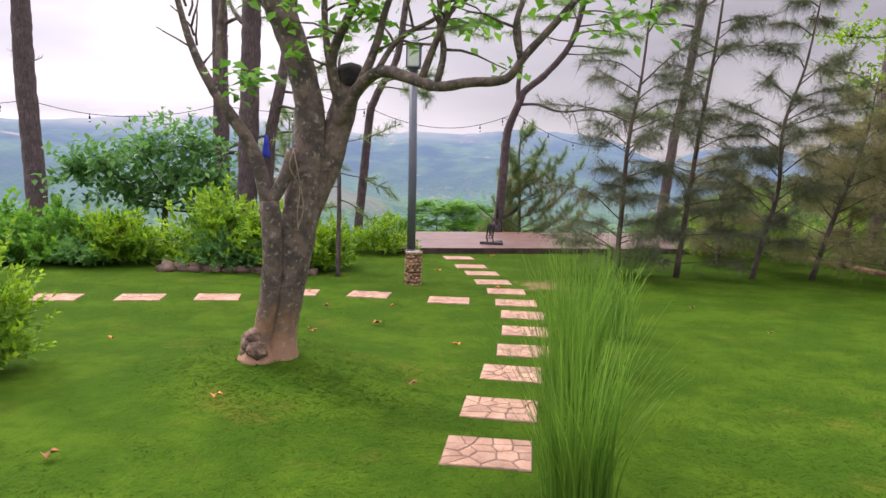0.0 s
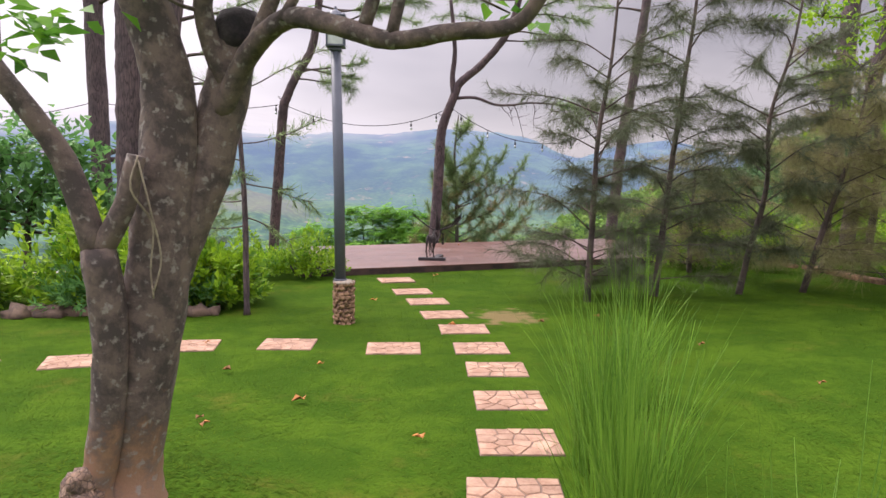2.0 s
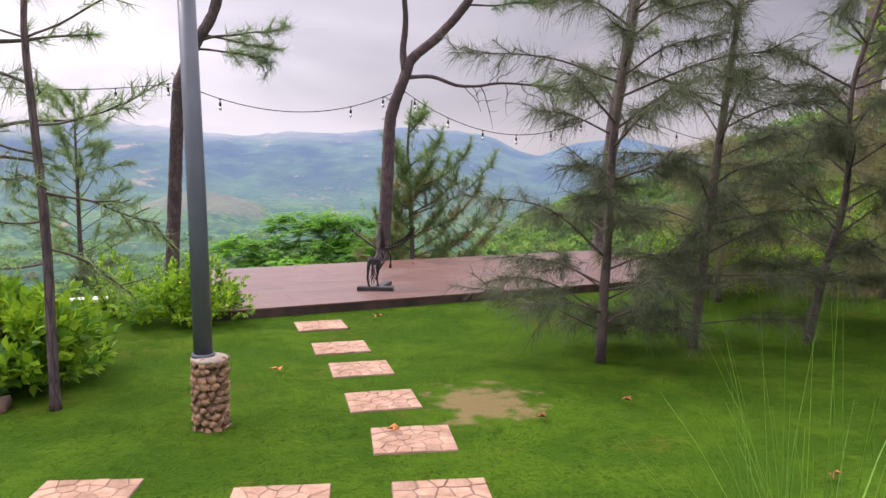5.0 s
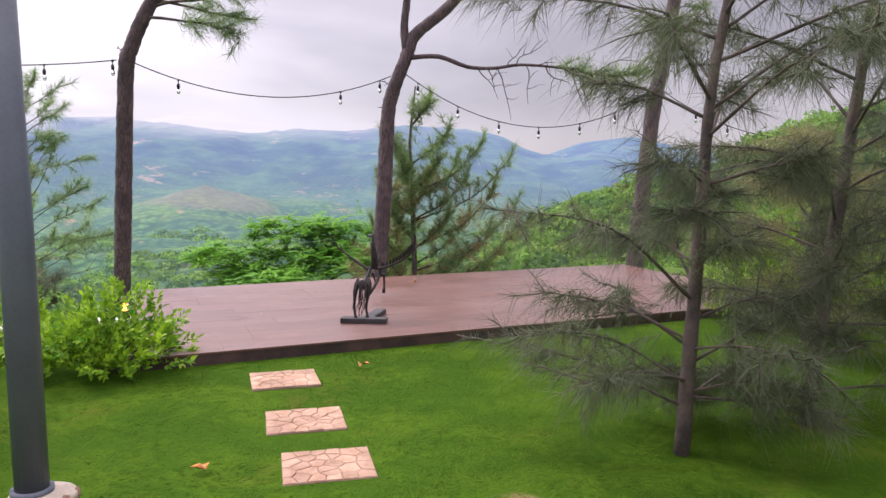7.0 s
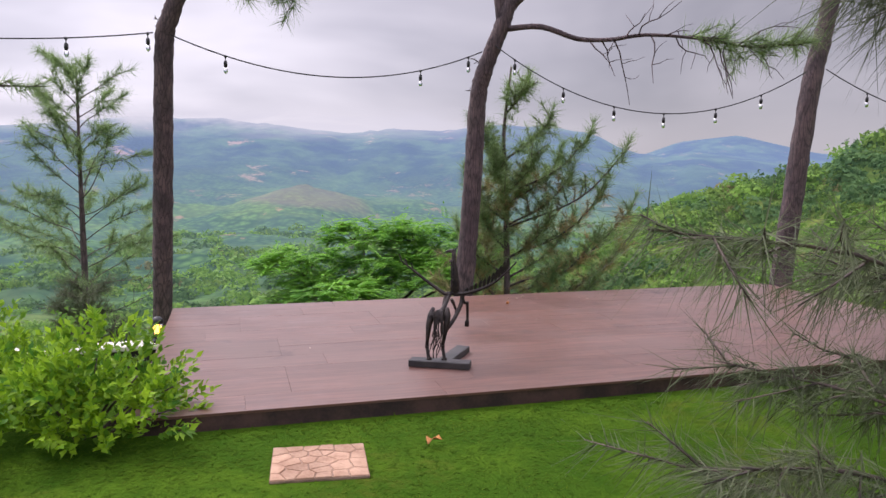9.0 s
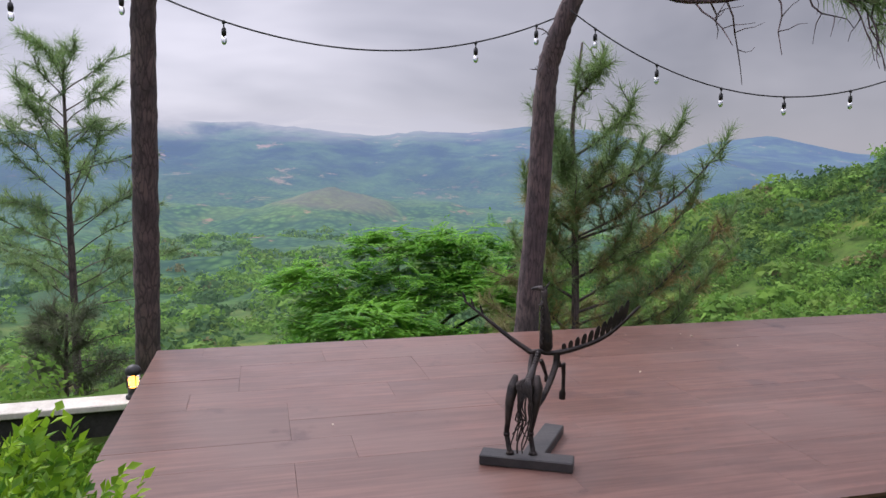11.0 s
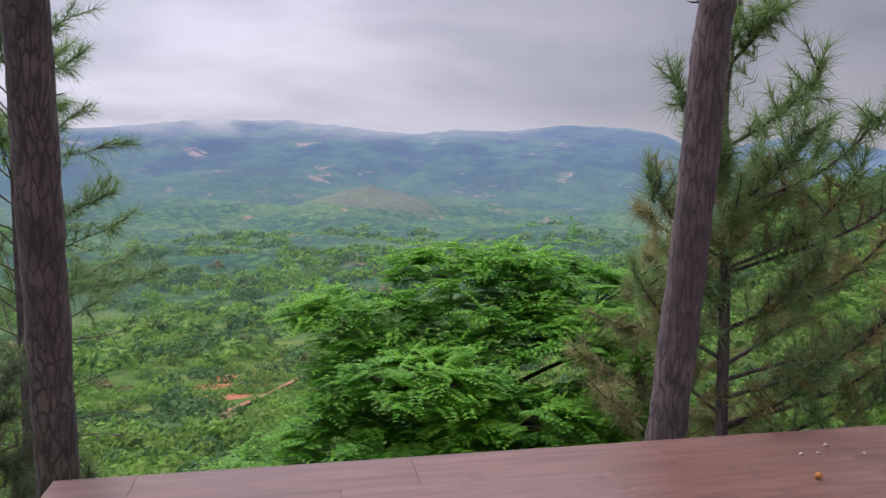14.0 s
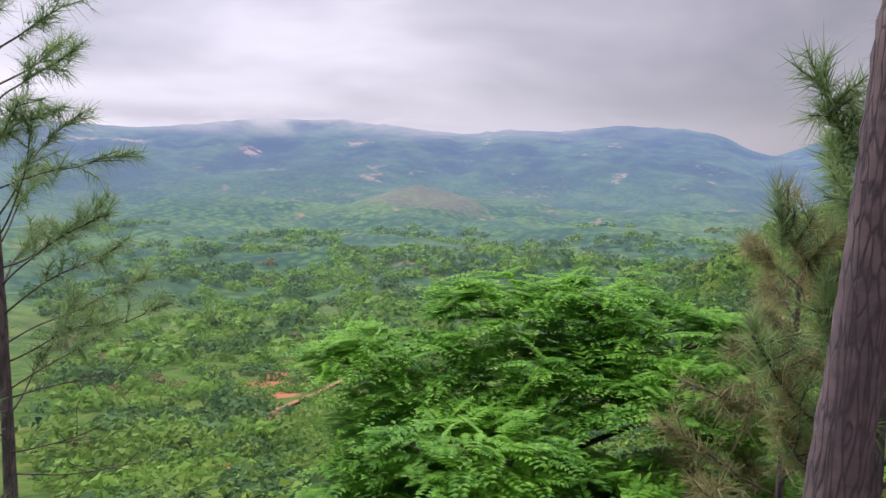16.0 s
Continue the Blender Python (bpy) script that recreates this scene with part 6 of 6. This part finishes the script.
def make_clump(x, y, count, tall, spread, seed, stalks=14):
    rng = random.Random(seed)
    s = Shape()
    for i in range(count):
        a = rng.uniform(0, 2 * math.pi)
        r = 0.17 * math.sqrt(rng.random())
        foot = Vector((r * math.cos(a), r * math.sin(a), 0))
        b = a + rng.gauss(0, 0.6)
        out = Vector((math.cos(b), math.sin(b), 0))
        long = tall * rng.uniform(0.55, 1.1) if i >= stalks else tall * rng.uniform(1.1, 1.4)
        lean = spread * rng.random() * (1.0 if i >= stalks else 0.7)
        w = rng.uniform(0.0035, 0.007) if i >= stalks else 0.003
        side = out.cross(Vector((0, 0, 1)))
        verts, faces = [], []
        for k in range(6):
            f = k / 5
            c = foot + Vector((0, 0, long * f * (1 - 0.28 * lean * f))) + out * long * lean * f ** 1.8
            ww = w * (1 - 0.85 * f)
            verts += [c - side * ww, c + out * ww * 0.5, c + side * ww]
        for k in range(5):
            faces += [(3 * k, 3 * k + 1, 3 * k + 4, 3 * k + 3), (3 * k + 1, 3 * k + 2, 3 * k + 5, 3 * k + 4)]
        s.add(verts, faces)
    ob = s.object("grass_clump", [REED])
    ob.location = (x, y, 0)
    return tagged(ob, "tall clump of thin green grass beside stepping stones", "grass clump", "tall grass clumps along the path")


make_clump(1.24, 6.62, 250, 0.95, 0.52, 201)
make_clump(1.34, 8.0, 220, 1.0, 0.4, 202)
make_clump(1.56, 9.1, 230, 1.0, 0.42, 203)
make_clump(2.05, 10.25, 90, 0.95, 0.5, 204, 24)

# ---- fallen leaves ----
litter_rng = random.Random(6)
for x, y in ((-1.4, 6.8), (0.6, 9.5), (-0.78, 9.91), (0.3, 8.19), (-0.84, 7.63), (-0.74, 9.75), (-0.85, 11.05), (3.18, 11.84), (-0.16, 11.23), (0.16, 14.11), (0.94, 15.97), (1.95, 12.83), (-1.3, 11.98), (1.02, 12.72), (-2.3, 9.2), (2.6, 13.1), (-0.2, 10.3), (3.6, 10.6)):
    s = Shape()
    k = litter_rng.uniform(0.05, 0.09)
    s.leaf((0, 0, 0), (1, 0.2, 0.1), (0, 0, 1), k, k * 0.6, 0, 0.5)
    s.leaf((0.01, 0.01, 0.004), (0.2, 1, 0.3), (0, 0, 1), k * 0.8, k * 0.5, 0, 0.4)
    ob = s.object("fallen_leaf", [LITTER])
    mod = ob.modifiers.new("thick", "SOLIDIFY")
    mod.thickness = 0.002
    ob.matrix_world = pose(x, y, height(x, y) + 0.03, 0, 0, litter_rng.uniform(0, 360))
    tagged(ob, "curled orange-brown dead leaf lying on lawn", "leaf", "fallen leaves on the lawn")

PETAL = material("dry_petal", (0.62, 0.55, 0.46), (0.45, 0.38, 0.30), 20, 0.8, 0.2, spread=0.2)
for x, y in ((1.66, 19.86), (1.76, 19.97), (1.89, 19.9), (1.57, 19.83), (2.17, 19.46), (2.35, 19.94), (1.78, 18.76), (2.44, 19.9), (2.7, 19.6), (-0.06, 17.58)):
    s = Shape()
    k = litter_rng.uniform(0.018, 0.034)
    s.leaf((0, 0, 0), (1, 0.2, 0.15), (0, 0, 1), k, k * 0.5, 0, 0.5)
    ob = s.object("petal", [PETAL])
    mod = ob.modifiers.new("thick", "SOLIDIFY")
    mod.thickness = 0.002
    ob.matrix_world = pose(x, y, DECK_TOP + 0.006, 0, 0, litter_rng.uniform(0, 360))
    tagged(ob, "tiny pale dry petal lying on brown deck", "petal", "dry petals on the deck")
s = Shape()
s.ball((0, 0, 0), (0.016, 0.016, 0.015), 0, 0.25, 2, 5.0)
s.tube([(0.012, 0, 0.004), (0.028, 0.004, 0.008)], [0.004, 0.002], 5)
ob = s.object("seed_pod", [LITTER])
ob.location = (1.56, 19.56, DECK_TOP + 0.016)
tagged(ob, "small round reddish-brown seed pod on deck", "seed pod")

# ---- lawn blades ----


def make_lawn():
    """Short blades over the lawn that is walked past, thinner with distance."""
    rng = np.random.default_rng(4)
    count = 225000
    y = 5.0 + 12.4 * rng.random(count) ** 1.15
    x = -6.5 + 15.0 * rng.random(count)
    keep = np.abs(x - 0.8) < 0.9 + (y - 3.2) * 0.75
    n = -0.303 * x + 0.953 * y
    u = 0.953 * x + 0.303 * y
    keep &= ~((n > 15.4) & (u > 4.1)) & (n < 18.2)
    keep &= np.hypot(x - 1.62, y - 13.25) > 0.28 + 0.3 * rng.random(count)
    for sx, sy, a, _ in STEPS:
        c, s = math.cos(radians(a)), math.sin(radians(a))
        lx, ly = (x - sx) * c + (y - sy) * s, -(x - sx) * s + (y - sy) * c
        keep &= ~((np.abs(lx) < 0.235) & (np.abs(ly) < 0.205))
    x, y = x[keep], y[keep]
    k = len(x)
    n = n[keep]
    t = np.clip((n + 1.0 - 14.6) / 1.8, 0, 1)
    z = 0.05 * t * t * (3 - 2 * t) - 0.002 + MOUND[2] * np.exp(-((x - MOUND[0]) ** 2 + (y - MOUND[1]) ** 2) / 0.85)
    a = rng.random(k) * 2 * np.pi
    lean = 0.022 + 0.03 * rng.random(k)
    # the sward is uneven: low trodden patches and taller tufts
    tuft = np.array([noise.noise(Vector((p, q, 0.0)) * 2.6) + 0.6 * noise.noise(Vector((p, q, 4.0)) * 9.0) for p, q in zip(x, y)])
    tuft = np.clip(0.5 + tuft, 0.0, 1.5)
    tuft += 2.5 * np.clip((n - 15.1) / 0.3, 0, 1) * (0.953 * x + 0.303 * y > 4.0)
    tall = 0.003 + (0.006 + 0.004 * tuft) * rng.random(k)
    w = 0.0035 + 0.0028 * rng.random(k) + 0.0002 * (y - 5)
    b = a + 1.57 + rng.normal(0, 0.5, k)
    verts = np.empty((k, 3, 3))
    verts[:, 0] = np.c_[x - w * np.cos(a), y - w * np.sin(a), z]
    verts[:, 1] = np.c_[x + w * np.cos(a), y + w * np.sin(a), z]
    verts[:, 2] = np.c_[x + lean * np.cos(b), y + lean * np.sin(b), z + tall]
    me = bpy.data.meshes.new("lawn_grass")
    me.vertices.add(3 * k)
    me.vertices.foreach_set("co", verts.ravel())
    me.loops.add(3 * k)
    me.loops.foreach_set("vertex_index", np.arange(3 * k, dtype=np.int32))
    me.polygons.add(k)
    me.polygons.foreach_set("loop_start", np.arange(0, 3 * k, 3, dtype=np.int32))
    me.update(calc_edges=True)
    me.materials.append(BLADE)
    return tagged(new("lawn_grass", me), "short bright green lawn grass", "grass", kind="stuff")


make_lawn()

# ---- scrub on the slopes ----


BARE = [(-47, 128, 3.5), (-41, 112, 2), (-34.6, 97, 2.4), (-34.8, 102, 2.4), (-35, 108, 2.4), (-35.4, 114, 2.4), (-36.5, 121, 2.4), (-37.8, 130, 2.6), (-39, 139, 2.6)]


def make_scrub():
    """Bushes and small trees that cover the hillside: many clumps of leaves, coarser with distance."""
    rng = random.Random(44)
    verts, faces, slots = [], [], []

    def bush(x, y, size, leaves, lo, hi, flat=0.8, dark=0.0):
        g = height(x, y)
        kind = noise.noise(Vector((x, y, 0)) * 0.06) + 0.5 * noise.noise(Vector((x, y, 7)) * 0.014) + rng.gauss(0, 0.22) - dark
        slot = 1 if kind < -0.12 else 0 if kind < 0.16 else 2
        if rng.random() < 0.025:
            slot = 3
        for i in range(leaves):
            v = Vector((rng.gauss(0, 1), rng.gauss(0, 1), abs(rng.gauss(0, 1)))).normalized()
            lump = 1 + 0.35 * noise.noise(v * 2.3 + Vector((x, y, 0)))
            k = size * rng.uniform(0.7, 1.0) * lump
            p = Vector((x, y, g)) + Vector((v.x * k, v.y * k, v.z * k * flat + 0.05))
            l = size * rng.uniform(lo, hi)
            t = Vector((rng.gauss(0, 1), rng.gauss(0, 1), rng.gauss(0, 0.6))).normalized()
            s = t.cross(v).normalized() if t.cross(v).length > 0.01 else Vector((1, 0, 0))
            c = len(verts)
            verts.extend([p - t * l * 0.5 - s * l * 0.4, p + t * l * 0.5, p - t * l * 0.4 + s * l * 0.45])
            faces.append((c, c + 1, c + 2))
            slots.append(slot)

    made = 0
    while made < 4900:
        az = rng.uniform(-40, 44)
        d = 6.0 * (420 / 6.0) ** (rng.random() ** 0.7)
        spur = made >= 2900
        if spur:
            az, d = rng.uniform(5, 42), rng.uniform(40, 190)
        x, y = 0.4 + d * math.sin(radians(az)), 17.5 + d * math.cos(radians(az))
        n = -0.303 * x + 0.953 * y
        if n < (19.9 if 0.953 * x + 0.303 * y > 3.7 else 18.6) or (abs(x + 0.4) < 2.2 and 22 < y < 26):
            continue
        # bare red earth stays open
        if any(math.hypot(x - a, y - b) < r for a, b, r in BARE):
            continue
        made += 1
        size = rng.uniform(0.35, 0.7) * (1 + d / 45) * (1.7 if rng.random() < 0.15 else 1.0)
        if spur:
            bush(x, y, size * 0.85, 92, 0.18, 0.3, 0.85, 0.08)
        elif d < 15:
            bush(x, y, min(size, 0.6), 230, 0.11, 0.19, 0.9)
        elif d < 60:
            bush(x, y, size, 100, 0.19, 0.31, 0.9)
        else:
            bush(x, y, size, 64, 0.26, 0.4, 0.85)
    # woods of the valley floor
    for i in range(1300):
        az, d = rng.uniform(-38, 14), rng.uniform(140, 720)
        x, y = 0.4 + d * math.sin(radians(az)), 17.5 + d * math.cos(radians(az))
        if noise.noise(Vector((x, y, 0)) * 0.011) > 0.12 or any(math.hypot(x - a, y - b) < r for a, b, r in BARE):
            continue
        bush(x, y, rng.uniform(2.5, 6.0) * (0.8 + d / 900), 34, 0.34, 0.5, 0.7)
    # thicker growth on the slope that falls away to the west
    made = 0
    while made < 1500:
        az, d = rng.uniform(-36, 6), 11 * (150 / 11) ** rng.random()
        x, y = 0.4 + d * math.sin(radians(az)), 17.5 + d * math.cos(radians(az))
        if (abs(x) < 2.6 and y < 26) or any(math.hypot(x - a, y - b) < r for a, b, r in BARE):
            continue
        made += 1
        bush(x, y, rng.uniform(0.3, 0.6) * (1 + d / 50), 70 if d < 50 else 50, 0.2, 0.34, 0.8)
    # undergrowth close behind the garden wall
    for i in range(170):
        u, n = rng.uniform(-9.5, 3.75), rng.uniform(18.5, 21.0)
        bush(0.953 * u - 0.303 * n, 0.303 * u + 0.953 * n, rng.uniform(0.14, 0.3), 80, 0.14, 0.26, 1.0)
    sh = Shape()
    sh.verts, sh.faces, sh.slots = verts, faces, slots
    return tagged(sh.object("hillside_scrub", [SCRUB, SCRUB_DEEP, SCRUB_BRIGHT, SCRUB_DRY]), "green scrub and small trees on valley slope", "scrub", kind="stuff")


make_scrub()


def make_bed_grass():
    """Longer loose grass in the planting bed by the wall."""
    rng = random.Random(14)
    sh = Shape()
    while len(sh.faces) < 9000:
        u, n = rng.uniform(-4.0, 3.95), rng.uniform(16.2, 17.98)
        x, y = 0.953 * u - 0.303 * n, 0.303 * u + 0.953 * n
        if (18.62 - y) * 0.934 + (x + 1.55) * 0.356 < 0.12 and x < -1.5:
            continue
        z = height(x, y) - 0.005
        a, l = rng.uniform(0, 6.283), rng.uniform(0.04, 0.12)
        d = Vector((math.cos(a), math.sin(a), 0))
        w = Vector((-d.y, d.x, 0)) * rng.uniform(0.003, 0.006)
        p = Vector((x, y, z))
        q = p + d * l * 0.4 + Vector((0, 0, l * 0.7))
        r = p + d * l * 1.05 + Vector((0, 0, l * 0.75))
        sh.add([p - w, p + w, q + w, r, q - w], [(0, 1, 2, 3, 4)])
    return tagged(sh.object("bed_grass", [REED]), "loose dark green grass in planting bed", "grass", kind="stuff")


make_bed_grass()


def make_dirt_track():
    """A narrow bare track worn into the slope, following the ground."""
    sh = Shape()
    line = smooth_line([(-30.5, 84, 0), (-34.6, 96.4, 0), (-34.6, 101.4, 0), (-35.0, 112.7, 0), (-37.7, 130.6, 0), (-40.0, 147.5, 0)], 6)
    verts = []
    for i, p in enumerate(line):
        d = (Vector(line[min(i + 1, len(line) - 1)]) - Vector(line[max(i - 1, 0)])).normalized()
        w = 0.45 + 0.35 * noise.noise(Vector((i * 0.7, 2, 0)))
        for k in (-1, 0, 1):
            x, y = p[0] - d.y * w * k, p[1] + d.x * w * k
            verts.append((x, y, height(x, y) + (0.5 if k == 0 else 0.35)))
    faces = [(3 * i + k, 3 * i + k + 1, 3 * i + k + 4, 3 * i + k + 3) for i in range(len(line) - 1) for k in (0, 1)]
    sh.add(verts, faces)
    return tagged(sh.object("dirt_track", [SOIL]), "bare red earth track down valley slope", "path", kind="structure")


make_dirt_track()
